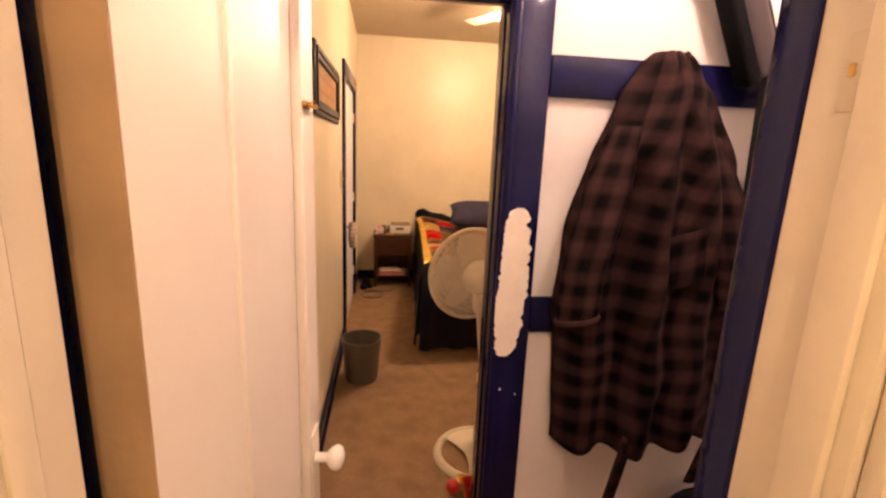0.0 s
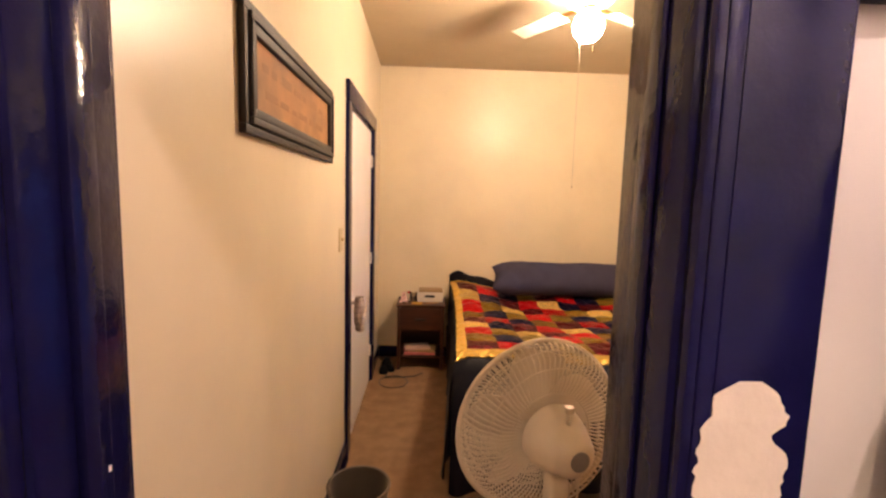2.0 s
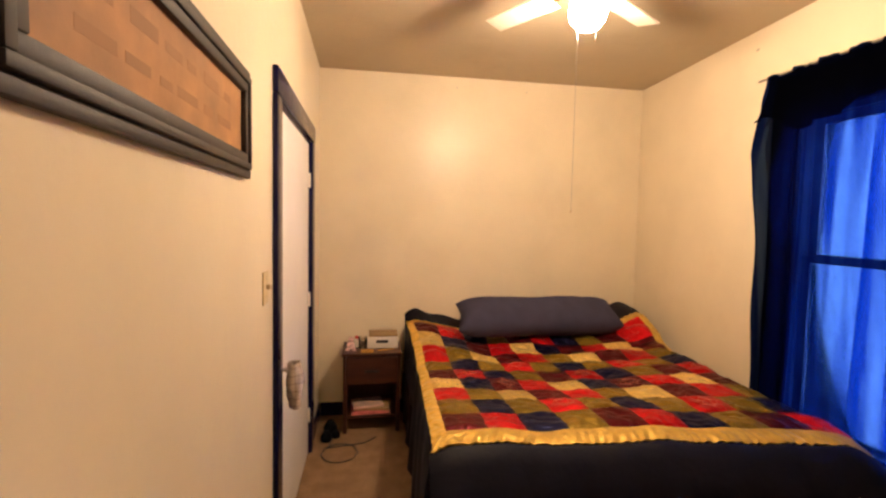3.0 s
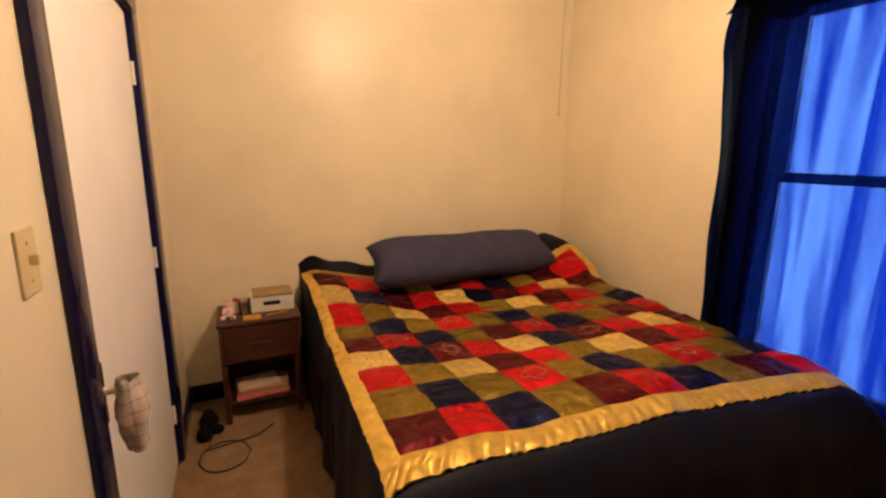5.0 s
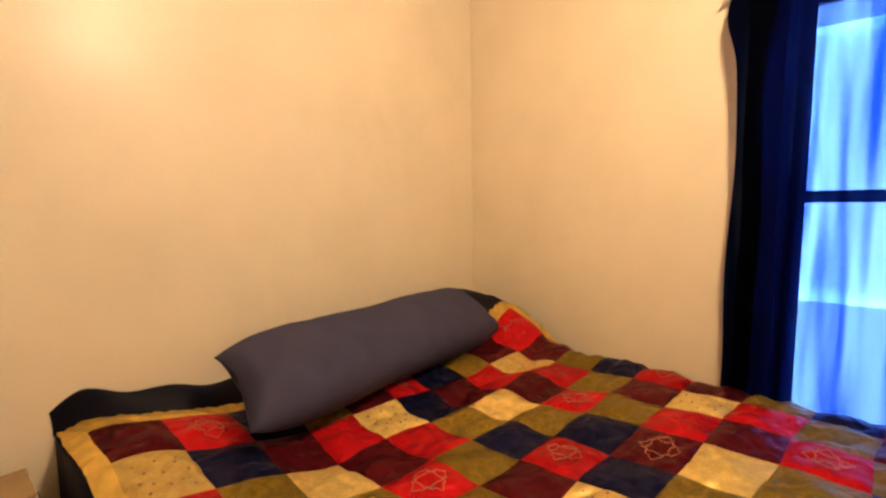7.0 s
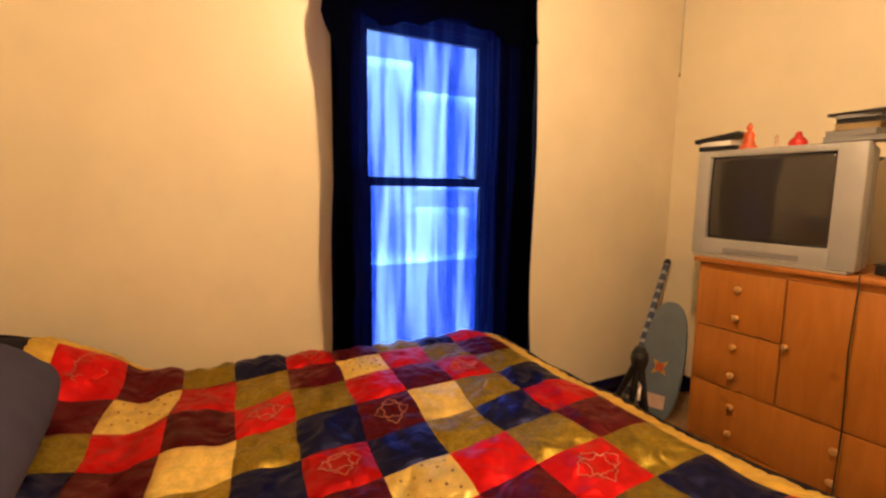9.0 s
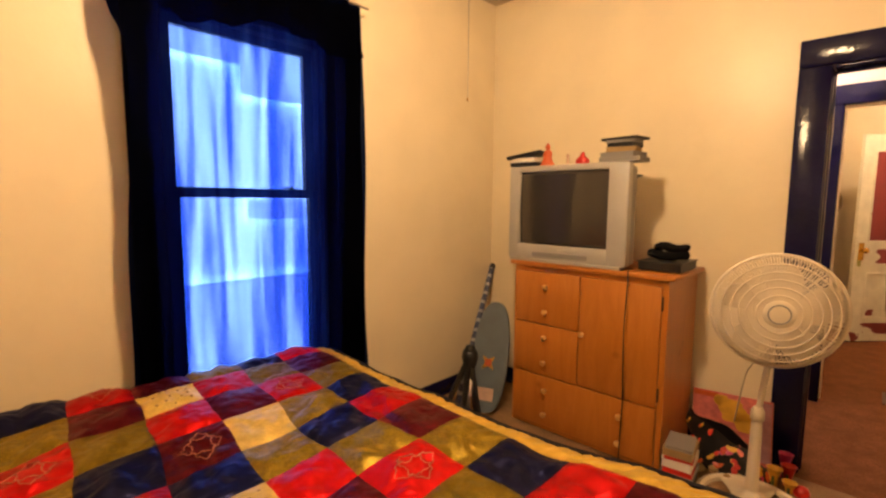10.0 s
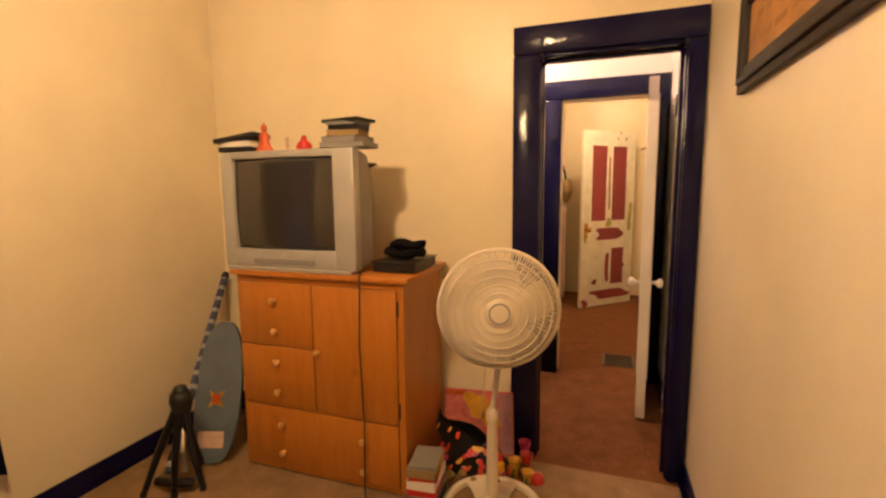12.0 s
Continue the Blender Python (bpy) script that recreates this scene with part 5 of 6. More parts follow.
part("base_bridge", sheet(saddle, 24, 32, 0.006), PLASTIC, base, smooth=70)
part("lower_pole", lathe(bmesh.new(), ((0.0, 0.0), (0.026, 0.0), (0.022, 0.28), (0.019, 0.34), (0.0, 0.34)), Matrix.Translation((PX, PY, 0.08)), 20), PLASTIC, fan, smooth=50)
part("collar", lathe(bmesh.new(), ((0.020, 0.0), (0.027, 0.006), (0.027, 0.040), (0.018, 0.060), (0.0, 0.060)), Matrix.Translation((PX, PY, 0.405)), 20), PLASTIC, fan, smooth=50)
part("upper_pole", tube(bmesh.new(), ((PX - 0.002, PY, 0.45), (PX - 0.038, PY + 0.005, 0.80)), 0.0125, 14), PLASTIC, fan, smooth=60)
face = Vector((-0.268, 0.963, -0.008)).normalized()
hub = Vector((0.764, 0.598, 0.928))
HM = aim(hub, face)
part("neck", box(bmesh.new(), PX - 0.063, PX - 0.017, PY - 0.035, PY + 0.040, 0.775, 0.872, 0.012), PLASTIC, fan, smooth=50)
mot = part("motor_housing", lathe(bmesh.new(), ((0.0, -0.185), (0.030, -0.182), (0.052, -0.165), (0.064, -0.135), (0.078, -0.095), (0.084, -0.060), (0.070, -0.046), (0.0, -0.046)), HM, 28), PLASTIC, fan, smooth=50)
part("motor_vents", lathe(bmesh.new(), ((0.0, -0.1865), (0.024, -0.1855), (0.024, -0.182), (0.0, -0.182)), HM, 20), SILVER_DARK, mot)
part("swing_knob", lathe(bmesh.new(), ((0.006, 0.0), (0.006, 0.03), (0.011, 0.034), (0.011, 0.048), (0.0, 0.05)), aim(hub - face * 0.13 + Vector((0, 0, 0.06)), (0, 0, 1)), 12), PLASTIC, mot, smooth=60)
R = 0.227
bm = bmesh.new()
for k in range(84):
    a = 2 * math.pi * k / 84
    tube(bm, [HM @ Vector((r * math.cos(a + tw), r * math.sin(a + tw), h)) for r, h, tw in ((0.075, -0.050, 0.0), (0.14, -0.062, 0.05), (0.198, -0.050, 0.10), (0.223, -0.020, 0.12), (R, 0.004, 0.12))], 0.0024, 4, cap=False)
for r, h in ((0.11, -0.058), (0.175, -0.060), (0.213, -0.036)):
    tube(bm, [HM @ Vector((r * math.cos(a), r * math.sin(a), h)) for a in (2 * math.pi * k / 48 for k in range(48))], 0.0018, 4, closed=True)
part("back_grille", bm, PLASTIC, fan, smooth=80)
bm = bmesh.new()
for k in range(136):
    a = 2 * math.pi * k / 136
    tube(bm, [HM @ Vector((r * math.cos(a + tw), r * math.sin(a + tw), h)) for r, h, tw in ((0.055, 0.066, 0.0), (0.11, 0.064, -0.10), (0.17, 0.056, -0.17), (0.207, 0.036, -0.20), (R, 0.008, -0.20))], 0.0024, 4, cap=False)
for r, h in ((0.075, 0.068), (0.105, 0.066), (0.135, 0.063), (0.165, 0.058), (0.195, 0.049)):
    tube(bm, [HM @ Vector((r * math.cos(a), r * math.sin(a), h)) for a in (2 * math.pi * k / 48 for k in range(48))], 0.0032, 5, closed=True)
fg = part("front_grille", bm, PLASTIC, fan, smooth=80)
part("front_badge", lathe(bmesh.new(), ((0.0, 0.074), (0.036, 0.073), (0.052, 0.069), (0.057, 0.064), (0.050, 0.060), (0.0, 0.060)), HM, 30), PLASTIC, fg, smooth=50)
part("badge_ring", lathe(bmesh.new(), ((0.034, 0.0735), (0.037, 0.0755), (0.040, 0.0730)), HM, 30), SILVER_DARK, fg)
part("rim", tube(bmesh.new(), [HM @ Vector((R * math.cos(a), R * math.sin(a), 0.004)) for a in (2 * math.pi * k / 72 for k in range(72))], 0.0085, 8, closed=True), PLASTIC, fan, smooth=80)
for k in range(5):
    a0 = 2 * math.pi * k / 5

    def fan_blade(u, v):
        r = lerp(0.040, 0.197, u)
        w = 0.55 + 0.55 * math.sin(math.pi * min(u * 0.9 + 0.1, 1))
        a = a0 + (v - 0.5) * w * 0.88 + 0.35 * u
        return HM @ Vector((r * math.cos(a), r * math.sin(a), 0.018 - 0.045 * (v - 0.5) * (0.6 + u)))

    part("fan_blade", sheet(fan_blade, 10, 8, 0.003), PLASTIC, fan, smooth=70)
fc = [hub - face * 0.15 + Vector((0.02, 0, -0.03)), Vector((0.80, 0.40, 0.74)), Vector((0.84, 0.34, 0.66)), Vector((0.90, 0.25, 0.55)), Vector((0.95, 0.12, 0.30)), Vector((0.97, 0.05, 0.20))]
part("cord", tube(bmesh.new(), fc, 0.003, 6), PLASTIC, fan, smooth=60)

# ---- clutter between dresser and doorway ----
pb = thing("poster_card", (0.98, 0.06, 0.0), "large pink and yellow printed card leaning on the wall", "poster")
PMX = Matrix.Translation((0.985, 0.075, 0.0)) @ Matrix.Rotation(radians(8), 4, "X") @ Matrix.Rotation(radians(3), 4, "Y")
part("card", B(-0.195, 0.178, -0.004, 0.004, 0.002, 0.335, 0.001, PMX), PINK, pb)
bm = bmesh.new()
for k, (x, z, hw, hh) in enumerate(((-0.01, 0.25, 0.065, 0.060), (-0.07, 0.20, 0.045, 0.05), (0.035, 0.295, 0.03, 0.028))):
    ragged(bm, x, z, 0.0042, -0.0014, hw, hh, 31.0 + k, 28)
bmesh.ops.transform(bm, matrix=PMX, verts=bm.verts)
part("print_patch", bm, YELLOW, pb, "loose yellow shapes")
part("print_patch", B(-0.190, -0.125, 0.0042, 0.0054, 0.02, 0.325, 0.0006, PMX), LILAC, pb, "pale lilac end")
part("print_patch", B(0.055, 0.174, 0.0042, 0.0054, 0.302, 0.330, 0.0006, PMX), ORANGE, pb, "orange strip along the top")

gb = thing("flowered_bag", (1.0, 0.24, 0.0), "black shopping bag printed with bright flowers, slumped on the floor", "bag")


def bag_at(u, v):
    a = 2 * math.pi * u
    w, d = 0.185 * (1 - 0.25 * v), 0.085 * (1 - 0.55 * v)
    k = 1 + 0.16 * wob(math.cos(a) * 2, math.sin(a) * 2, v * 3)
    sq = 1 / max(abs(math.cos(a)) ** 4 + abs(math.sin(a)) ** 4, 1e-4) ** 0.25
    return Vector((0.955 + w * k * sq * math.cos(a) + 0.05 * v, 0.20 + d * k * sq * math.sin(a), 0.003 + v * (0.19 + 0.075 * math.cos(a)) + 0.05 * v * wob(a, 1.0, 2.0)))


part("body", sheet(bag_at, 36, 12), BLACK, gb, smooth=60)
rng = random.Random(8)
for k in range(44):
    u = rng.uniform(0.06, 0.47)
    v = rng.uniform(0.1, 0.9)
    p = bag_at(u, v)
    nrm = Vector((p.x - 0.955, (p.y - 0.20) * 2.0, 0.10)).normalized()
    r = rng.uniform(0.014, 0.032)
    bm = lathe(bmesh.new(), ((0.0, 0.0025), (r * 0.6, 0.0025), (r, 0.0008), (r * 0.95, -0.004), (0.0, -0.004)), aim(p, nrm) @ Matrix.Rotation(rng.uniform(0, 3), 4, "Z") @ Matrix.Diagonal((1.0, rng.uniform(0.45, 0.8), 1.0, 1.0)), 9)
    part("printed_flower", bm, (RED_PLASTIC, YELLOW, MAGENTA, ORANGE, PINK, RED_PLASTIC)[k % 6], gb)
for k, (x, y, w, mat, lab) in enumerate(((0.765, 0.205, 0.030, YELLOW, "yellow toy cup on the floor"), (0.715, 0.165, 0.030, RED_PLASTIC, "red toy cup on the floor"), (0.735, 0.10, 0.028, MAGENTA, "magenta toy cup on the floor"), (0.70, 0.235, 0.028, YELLOW, "small yellow toy cup beside the fan"))):
    c = thing("toy_cup", (x, y, 0), lab, "cup", "toy cups")
    h = (0.085, 0.100, 0.125, 0.055)[k]
    part("body", lathe(bmesh.new(), ((0.0, 0.0), (w * 0.55, 0.001), (w * 0.60, h * 0.45), (w * 0.95, h * 0.85), (w * 1.15, h), (w * 0.95, h * 0.93), (w * 0.5, h * 0.5), (0.0, h * 0.45)), Matrix.Translation((x, y, 0.0)) @ Matrix.Rotation(radians(4), 4, "X"), 18), mat, c, smooth=50)
    part("stem_leaf", box(bmesh.new(), x - 0.006, x + 0.006, y + w + 0.001, y + w + 0.003, 0.01, h * 0.7, 0.001), GREEN, c)
bm = lathe(bmesh.new(), ((0.0, 0.0), (0.035, 0.004), (0.044, 0.025), (0.032, 0.052), (0.012, 0.062), (0.0, 0.063)), Matrix.Translation((0.655, 0.225, 0)) @ Matrix.Diagonal((0.8, 0.8, 0.8, 1)), 16)
solo("red_ball_toy", bm, RED_PLASTIC, "red toy lying on the carpet by the doorway", "toy", smooth=60)
bm = bmesh.new()
for k in range(9):
    a, b = rng.uniform(0.80, 1.10), rng.uniform(0.27, 0.33)
    lathe(bm, ((0.0, 0.0), (0.022, 0.002), (0.026, 0.014), (0.012, 0.030), (0.0, 0.032)), Matrix.Translation((a, b, 0)), 9)
solo("crumpled_wrap", bm, TAN, "crumpled brown wrapping paper on the floor", "paper", kind="stuff", smooth=40)
for k, (w, d, h, tn, mat) in enumerate(((0.135, 0.19, 0.050, 6, BLACK), (0.135, 0.19, 0.032, 3, SILVER_DARK), (0.13, 0.185, 0.026, 8, RED_PLASTIC), (0.13, 0.185, 0.040, 4, PAPER), (0.125, 0.18, 0.016, 10, RED_PLASTIC), (0.13, 0.185, 0.034, 5, TAN), (0.12, 0.17, 0.014, 9, SILVER_DARK))):
    book(1.105, 0.505, (0.001, 0.051, 0.083, 0.109, 0.149, 0.165, 0.199)[k], w, d, h, tn, mat, ("black boxed book at the bottom of a floor pile", "grey paperback in the floor pile", "red paperback in the floor pile", "thick white book in the floor pile", "thin red book in the floor pile", "tan book near the top of the floor pile", "grey book on top of the floor pile")[k], "book", "floor pile of books")

# ---- the corner by the window ----
bd = thing("sport_board", (2.24, 0.56, 0.0), "scuffed blue-grey board with a star sticker leaning in the corner", "board")
BM = Matrix.Translation((2.250, 0.585, 0.004)) @ Matrix.Rotation(radians(14), 4, "Z") @ Matrix.Rotation(radians(21), 4, "X") @ Matrix.Rotation(radians(2), 4, "Y")


def board_bm():
    bm = bmesh.new()
    rim = []
    for k in range(40):
        a = 2 * math.pi * k / 40
        c, s = math.cos(a), math.sin(a)
        hw = 0.125 * (1 - 0.10 * max(s, 0)) * abs(c) ** 0.75 * (1 if c > 0 else -1)
        rim.append((hw, 0.36 + 0.36 * abs(s) ** 0.8 * (1 if s > 0 else -1)))
    f = [bm.verts.new(BM @ Vector((x, 0.010, z))) for x, z in rim]
    b = [bm.verts.new(BM @ Vector((x, -0.010, z))) for x, z in rim]
    bm.faces.new(f)
    bm.faces.new(b)
    for k in range(40):
        j = (k + 1) % 40
        bm.faces.new((f[k], f[j], b[j], b[k]))
    return bm


part("deck", board_bm(), BOARD_BLUE, bd, smooth=40)
bm = bmesh.new()
star = [BM @ Vector((0.005 + r * math.cos(a), 0.0118, 0.315 + r * math.sin(a))) for r, a in ((0.062 if k % 2 == 0 else 0.024, math.pi / 4 + math.pi * k / 4) for k in range(8))]
bm.faces.new([bm.verts.new(p) for p in star])
bmesh.ops.solidify(bm, geom=bm.faces[:], thickness=0.001)
st = part("star_sticker", bm, YELLOW, bd, "cream and orange star sticker")
part("sticker_centre", B(-0.018, 0.028, 0.0122, 0.0134, 0.292, 0.338, 0, BM), ORANGE, st)
part("label_sticker", B(-0.055, 0.085, 0.0106, 0.0118, 0.075, 0.155, 0, BM), PALE_PINK, bd, "faded paper label")
bd2 = thing("banded_pole", (2.30, 0.66, 0.0), "long pole wrapped in blue and white bands leaning in the corner", "pole")
p0, p1 = Vector((2.325, 0.77, 0.05)), Vector((2.580, 0.080, 0.870))
for k in range(44):
    a, b = p0.lerp(p1, k / 44), p0.lerp(p1, (k + 1) / 44)
    part("band", tube(bmesh.new(), (a, b), 0.021 if k % 3 else 0.0195, 10), STRAP_WHITE if k % 3 == 1 else STRAP_BLUE, bd2, smooth=60)
part("end_cap", lathe(bmesh.new(), ((0.0, -0.02), (0.022, -0.018), (0.024, 0.0), (0.018, 0.022), (0.0, 0.026)), aim(p1, p1 - p0), 14), BLACK, bd2, smooth=50)
sd = thing("folding_stand", (2.25, 0.76, 0.0), "black folding floor stand with splayed legs", "stand")
top = Vector((2.245, 0.735, 0.42))
part("head", lathe(bmesh.new(), ((0.0, -0.07), (0.040, -0.06), (0.050, -0.01), (0.044, 0.03), (0.0, 0.048)), Matrix.Translation(top), 16), BLACK, sd, smooth=60)
for foot in ((2.345, 0.885, 0.010), (2.125, 0.760, 0.010), (2.30, 0.60, 0.010), (2.21, 0.84, 0.010)):
    lg = part("leg", tube(bmesh.new(), (top, Vector(foot).lerp(top, 0.45) + Vector((0, 0.01, 0)), foot), (0.022, 0.017, 0.013), 8), BLACK, sd, smooth=60)
    part("rubber_foot", lathe(bmesh.new(), ((0.0, -0.009), (0.014, -0.009), (0.013, 0.016), (0.0, 0.018)), Matrix.Translation(foot), 10), BLACK, lg)
part("post", tube(bmesh.new(), (top, Vector((2.25, 0.74, 0.06))), 0.014, 10), SILVER_DARK, sd, smooth=60)
part("cross_bar", tube(bmesh.new(), ((2.32, 0.83, 0.05), (2.24, 0.83, 0.055), (2.15, 0.785, 0.05)), 0.021, 10), BLACK, sd, smooth=60)
part("neck_ball", lathe(bmesh.new(), ((0.0, -0.034), (0.026, -0.024), (0.036, 0.0), (0.026, 0.026), (0.0, 0.036)), Matrix.Translation((2.245, 0.735, 0.455)), 16), BLACK, sd, smooth=80)
for dx in (-0.045, 0.045):
    part("yoke_arm", tube(bmesh.new(), ((2.245, 0.745, 0.30), (2.245 + dx, 0.775, 0.27), (2.245 + dx * 1.3, 0.800, 0.20)), 0.012, 8), STEEL, sd, smooth=60)
part("clamp", box(bmesh.new(), 2.225, 2.270, 0.735, 0.775, 0.24, 0.33, 0.006), SILVER_DARK, sd)

# ---- passage: coats on the rail, lamp with its string ----
def hung(z, prof):
    """Left edge, right edge and depth at a height, between rows of a profile that goes down."""
    for a, b in zip(prof, prof[1:]):
        if z >= b[0]:
            t = (a[0] - z) / (a[0] - b[0])
            t = t * t * (3 - 2 * t) * 0.5 + t * 0.5
            return [lerp(p, q, t) for p, q in zip(a[1:], b[1:])]
    return list(prof[-1][1:])


def hanging(prof, folds, seed):
    z0, z1 = prof[0][0], prof[-1][0]

    def f(u, v):
        z = lerp(z0, z1, v)
        l, r, d = hung(z, prof)
        bulge = math.sin(math.pi * u) ** 0.55 if 0 < u < 1 else 0.0
        fold = math.sin(u * folds + 1.5 * wob(u * 3, v * 2, seed)) * 0.030 * min(v * 4, 1) + 0.030 * wob(u * 6, v * 6, seed + 3)
        x = lerp(l, r, u) + 0.010 * wob(u * 5, v * 7, seed)
        return Vector((x, -0.156 - d * bulge - fold * bulge, z + (0.05 * wob(u * 6, seed) - 0.04 * math.exp(-((u - 0.15) / 0.15) ** 2)) * smooth01(0.85, 1.0, v)))
    return f


ROBE = ((1.838, 1.145, 1.230, 0.055), (1.80, 1.105, 1.275, 0.085), (1.70, 1.050, 1.340, 0.118), (1.52, 0.975, 1.440, 0.148), (1.30, 0.915, 1.500, 0.155), (1.05, 0.900, 1.540, 0.148), (0.80, 0.920, 1.550, 0.135), (0.555, 0.935, 1.560, 0.118))
rb = thing("plaid_robe", (1.22, -0.2, 0.5), "brown and black checked flannel robe hanging from the blue rail", "robe")
part("body", sheet(hanging(ROBE, 21.0, 2.0), 60, 60, 0.010, lambda u, v: (u * (0.30 + 0.45 * min(v * 2, 1)) + 0.03 * wob(u * 4, v * 5, 1.0), v * 1.38 + 0.03 * wob(u * 5, v * 4, 8.0))), FLANNEL, rb, smooth=180)


def sleeve(points, radii, seed):
    def f(u, v):
        k = v * (len(points) - 1)
        i = min(int(k), len(points) - 2)
        p = Vector(points[i]).lerp(Vector(points[i + 1]), k - i)
        r = lerp(radii[i], radii[i + 1], k - i)
        a = 2 * math.pi * u
        rr = r * (1 + 0.16 * wob(math.cos(a) * 2, math.sin(a) * 2, v * 6 + seed))
        return p + Vector((rr * math.cos(a), 0.55 * rr * math.sin(a), 0.0))
    return sheet(f, 22, 26, 0.0, lambda u, v: (u * 0.45, v * 0.62))


ls = part("sleeve", sleeve(((1.045, -0.235, 1.62), (0.985, -0.265, 1.42), (0.935, -0.285, 1.20), (0.925, -0.290, 1.03)), (0.05, 0.075, 0.072, 0.064), 1.0), FLANNEL, rb, smooth=180)
rs = part("sleeve", sleeve(((1.32, -0.225, 1.60), (1.385, -0.250, 1.40), (1.445, -0.265, 1.20), (1.465, -0.270, 1.06)), (0.05, 0.075, 0.070, 0.062), 5.0), FLANNEL, rb, smooth=180)
part("cuff", tube(bmesh.new(), [(0.925 + 0.066 * math.cos(a), -0.290 + 0.038 * math.sin(a), 1.032 + 0.010 * math.cos(a)) for a in (2 * math.pi * k / 24 for k in range(24))], 0.009, 6, closed=True), FLANNEL, ls, "turned-back cuff", smooth=60)
part("pocket", sheet(lambda u, v: Vector((1.17 + 0.14 * u, -0.322 - 0.004 * math.sin(math.pi * u), 1.30 + 0.04 * u - 0.17 * v)), 8, 8, 0.006, lambda u, v: (u * 0.14 + 0.02, v * 0.17)), FLANNEL, rb, smooth=180)
for x, z0, z1 in ((1.125, 0.62, 0.345), (1.425, 0.62, 0.41)):
    part("belt_end", sheet(lambda u, v, x=x, z0=z0, z1=z1: Vector((x + 0.040 * u - 0.03 * v, -0.300 + 0.03 * v - 0.006 * math.sin(math.pi * u), lerp(z0, z1, v))), 4, 10, 0.006, lambda u, v: (u * 0.05, v * 0.3)), FLANNEL, rb, smooth=180)
part("hook", tube(bmesh.new(), ((1.19, -0.150, 1.76), (1.19, -0.180, 1.76), (1.19, -0.195, 1.785), (1.19, -0.190, 1.81)), 0.005, 8), BRASS, rb, "brass coat hook", smooth=60)

COAT = ((1.872, 1.725, 1.795, 0.05), (1.80, 1.66, 1.88, 0.08), (1.62, 1.60, 1.97, 0.10), (1.40, 1.575, 2.02, 0.12), (1.0, 1.565, 2.05, 0.13), (0.45, 1.58, 2.08, 0.12))
ct = thing("grey_coat", (1.8, -0.2, 0.45), "long grey-brown coat hanging on the blue rail", "coat")
part("body", sheet(hanging(COAT, 17.0, 6.0), 44, 40, 0.012), GREY_COAT, ct, smooth=180)
part("sleeve", sleeve(((1.69, -0.24, 1.60), (1.66, -0.27, 1.38), (1.64, -0.285, 1.15), (1.64, -0.285, 0.95)), (0.05, 0.07, 0.066, 0.06), 7.0), GREY_COAT, ct, smooth=180)
part("cuff", box(bmesh.new(), 1.590, 1.690, -0.325, -0.245, 0.90, 0.955, 0.012), GREY_COAT, ct, "turned-back cuff", smooth=50)

gb2 = thing("instrument_bag", (1.42, -0.22, 1.35), "mauve-grey padded instrument bag slung from the rail by a black strap", "bag")
ZM = Matrix.Translation((1.400, -0.215, 1.90)) @ Matrix.Rotation(radians(-25), 4, "Y")
bm = bmesh.new()
box(bm, -0.020, 0.062, -0.040, 0.040, -0.14, 0.62, 0.025, ZM)
part("padded_body", bm, BAG_CLOTH, gb2, smooth=50)
part("edge_piping", box(bmesh.new(), -0.060, -0.018, -0.044, 0.03, -0.14, 0.62, 0.012, ZM), BLACK_CLOTH, gb2, smooth=60)
part("zip", tube(bmesh.new(), [ZM @ Vector((0.066, -0.02, z)) for z in (-0.14, 0.2, 0.62)], 0.006, 8), BLACK, gb2, smooth=60)
strap = [Vector((1.46, -0.255, 1.79)), Vector((1.52, -0.265, 1.74)), Vector((1.60, -0.26, 1.745)), Vector((1.64, -0.24, 1.79))]
part("strap", tube(bmesh.new(), strap, 0.016, 8), BLACK_CLOTH, gb2, smooth=60)
part("lower_strap", sheet(lambda u, v: Vector((1.445 + 0.085 * u + 0.02 * v, -0.235 - 0.01 * math.sin(math.pi * u), lerp(1.80, 1.25, v))), 4, 16, 0.008), BLACK_CLOTH, gb2, smooth=60)
part("tag", B(-0.012, 0.014, -0.0012, 0.0012, -0.018, 0.018, 0.0008, Matrix.Translation((1.555, -0.285, 1.825)) @ Matrix.Rotation(radians(40), 4, "Y")), PAPER, gb2, "small white tag")


def duffel_at(u, v):
    a = 2 * math.pi * u
    k = 1 + 0.12 * wob(math.cos(a) * 2, math.sin(a) * 2, v * 3)
    w = max(1 - abs(2 * v - 1) ** 3, 0) ** 0.5 * 0.85 + 0.15
    return Vector((1.46 + 0.15 * w * k * math.cos(a), -0.32 + 0.12 * w * k * math.sin(a), 0.004 + 0.38 * v))


bm = sheet(duffel_at, 28, 14)
bmesh.ops.remove_doubles(bm, verts=bm.verts, dist=1e-4)
bmesh.ops.holes_fill(bm, edges=[e for e in bm.edges if e.is_boundary])
solo("black_sack", bm, BLACK_CLOTH, "soft black sack standing on the passage floor", "bag", smooth=180)


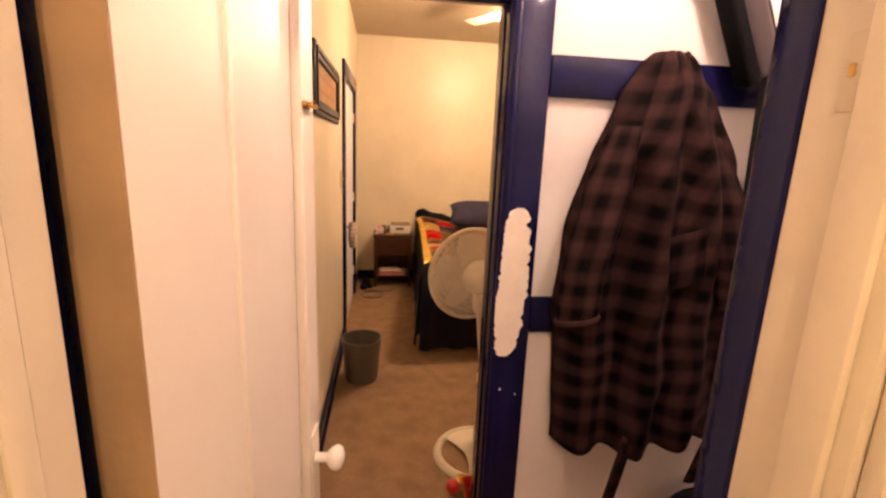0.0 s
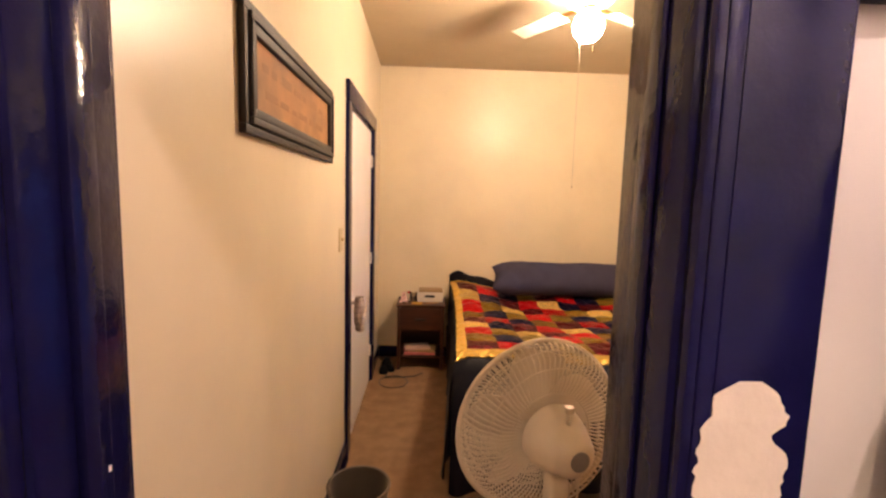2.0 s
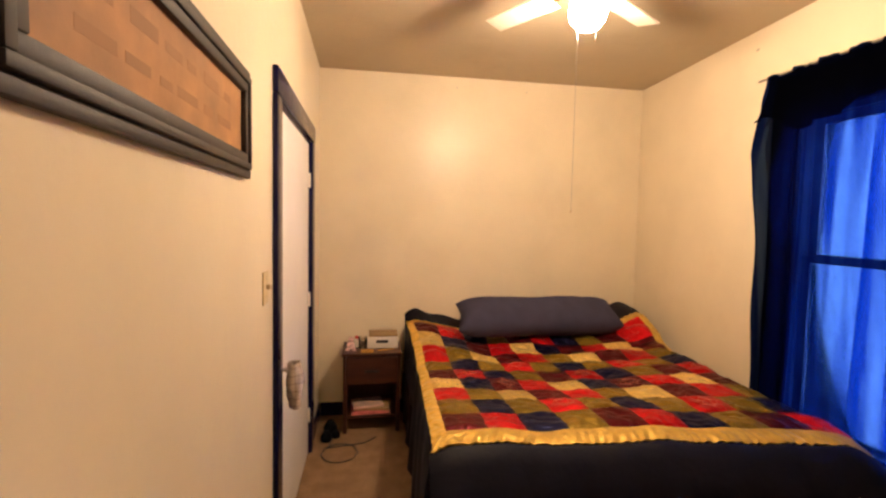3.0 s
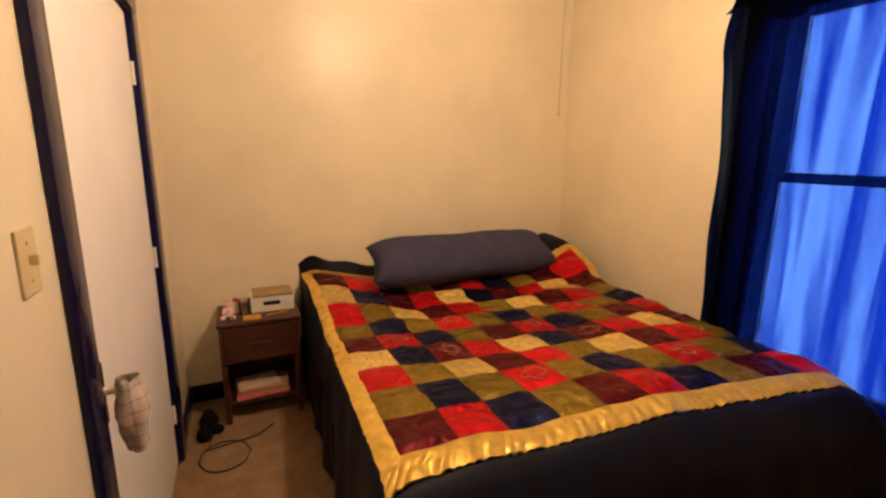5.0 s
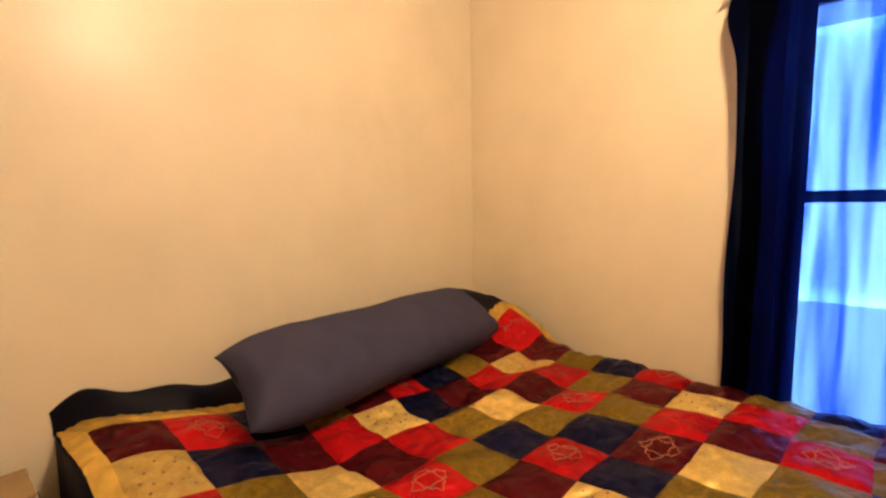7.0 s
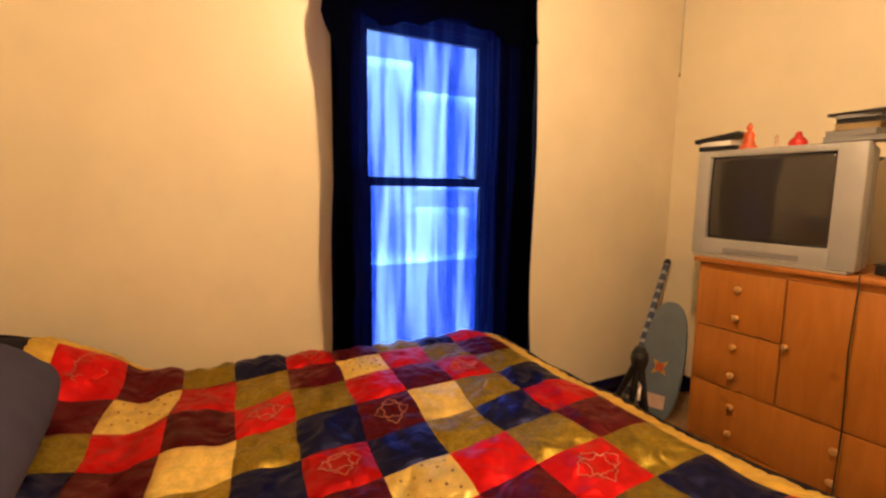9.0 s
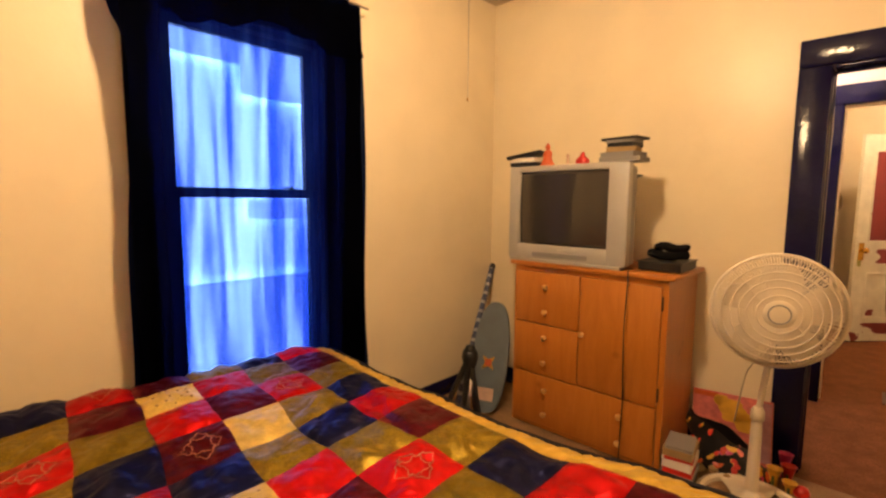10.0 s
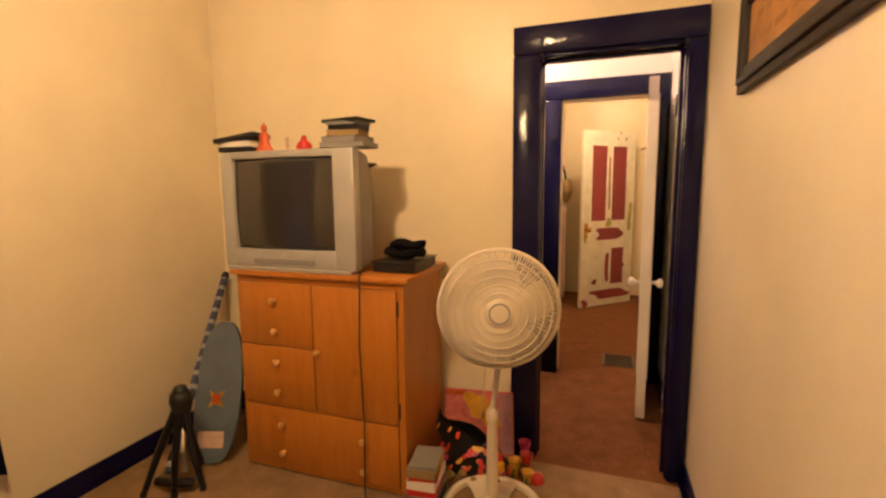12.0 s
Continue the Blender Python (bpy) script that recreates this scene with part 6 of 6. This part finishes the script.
def bare_bulb(x, y, z, mat, name, label, string_to=None):
    b = thing(name, (x, y, z), label, "lamp")
    part("socket", lathe(bmesh.new(), ((0.0, 0.0), (0.055, 0.0), (0.050, -0.018), (0.022, -0.030), (0.022, -0.075), (0.0, -0.075)), Matrix.Translation((x, y, z)), 20), PORCELAIN, b, smooth=50)
    part("bulb", lathe(bmesh.new(), ((0.014, -0.075), (0.020, -0.095), (0.031, -0.125), (0.030, -0.145), (0.018, -0.163), (0.0, -0.168)), Matrix.Translation((x, y, z)), 18), mat, b, "lit glass bulb", smooth=60)
    if string_to:
        sx, sy, sz = string_to
        s = part("pull_string", tube(bmesh.new(), ((x - 0.02, y, z - 0.04), (sx, sy, z - 0.045), string_to), 0.0015, 6), STEEL, b)
        part("string_end", lathe(bmesh.new(), ((0.0, 0.010), (0.004, 0.006), (0.005, -0.006), (0.0, -0.010)), Matrix.Translation(string_to), 10), BRASS, s)
    return b


bare_bulb(1.13, -0.70, H, BULB_PASSAGE, "passage_lamp", "bare lit bulb in a porcelain socket on the passage ceiling", (1.088, -0.70, 1.811))
# out of view, added only to light the hall and its door
bare_bulb(0.30, -2.45, H, BULB_HALL_ADDED, "added_hall_light", "unseen bulb added on the hall ceiling to brighten the hall")

# ---- the hall beyond the second doorway ----
FM = swung(0.075, -3.76, 0.640, -3.18)
fd = leaf_door("door_hall", FM, 0.81, 0.036, 0.012, 2.03, ((0.12, 0.375, 1.00, 1.88), (0.435, 0.69, 1.00, 1.88), (0.13, 0.36, 0.24, 0.70), (0.45, 0.68, 0.24, 0.70)), PEELED_WHITE, "old panelled door, white over maroon, badly flaking, half open", (PEELED_RED, PEELED_RED, PEELED_RED, PEELED_WHITE))
round_knob(fd, FM, 0.75, 0.92, 1, 0.036, BRASS, BRASS)
bm = bmesh.new()
for k, (x, z, hw, hh) in enumerate(((0.42, 0.86, 0.19, 0.070), (0.36, 0.14, 0.27, 0.055), (0.405, 1.44, 0.012, 0.30), (0.405, 0.46, 0.030, 0.17), (0.60, 0.30, 0.035, 0.03))):
    ragged(bm, x, z, 0.0366, -0.0010, hw, hh, 11.0 + k, 40)
bmesh.ops.transform(bm, matrix=FM, verts=bm.verts)
part("flaked_patch", bm, PEELED_RED, fd, "bare maroon undercoat")
bm = bmesh.new()
for k, (x, z, hw, hh) in enumerate(((0.755, 0.86, 0.022, 0.10), (0.06, 1.05, 0.030, 0.17), (0.405, 0.99, 0.045, 0.05))):
    ragged(bm, x, z, 0.0366, -0.0011, hw, hh, 21.0 + k, 30)
bmesh.ops.transform(bm, matrix=FM, verts=bm.verts)
part("flaked_patch", bm, PEELED_GREEN, fd, "older green coat showing")
vt = thing("floor_vent", (0.24, -1.56, 0.0), "brown metal floor register set in the carpet", "vent")
part("frame", box(box(box(box(bmesh.new(), 0.12, 0.14, -1.70, -1.43, -0.002, 0.006, 0.002), 0.345, 0.365, -1.70, -1.43, -0.002, 0.006, 0.002), 0.14, 0.345, -1.70, -1.685, -0.002, 0.006, 0.002), 0.14, 0.345, -1.445, -1.43, -0.002, 0.006, 0.002), VENT, vt)
for k in range(11):
    part("slat", B(0.14, 0.345, -1.680 + 0.0212 * k, -1.672 + 0.0212 * k, -0.002, 0.004, 0.001), VENT, vt)
hb = thing("canvas_bag", (0.84, -3.62, 1.20), "tan canvas bag hanging on the hall wall", "bag")


def cbag(u, v):
    a = 2 * math.pi * u
    w = 0.05 + 0.09 * math.sin(math.pi * min(v * 0.9 + 0.12, 1)) * (1 + 0.1 * wob(math.cos(a), math.sin(a), v * 4))
    return Vector((0.835 + 0.55 * w * math.cos(a), -3.60 + 1.3 * w * math.sin(a), 1.50 - 0.28 * v))


part("body", sheet(cbag, 24, 12), TAN, hb, smooth=180)
part("strap", tube(bmesh.new(), ((0.88, -3.60, 1.68), (0.85, -3.55, 1.58), (0.83, -3.53, 1.47)), 0.010, 8), BLACK_CLOTH, hb, smooth=60)
part("strap", tube(bmesh.new(), ((0.88, -3.60, 1.68), (0.85, -3.65, 1.58), (0.83, -3.67, 1.47)), 0.010, 8), GREEN, hb, smooth=60)
hc = thing("pink_coat", (0.84, -3.45, 0.05), "pale pink cloth hanging on the hall wall under the bag", "coat")
part("body", sheet(lambda u, v: Vector((0.885 - 0.05 * math.sin(math.pi * u) - 0.012 * math.sin(u * 20), -3.30 - 0.42 * u - 0.04 * v, lerp(1.18, 0.06, v))), 30, 16, 0.008), PALE_PINK, hc, smooth=180)
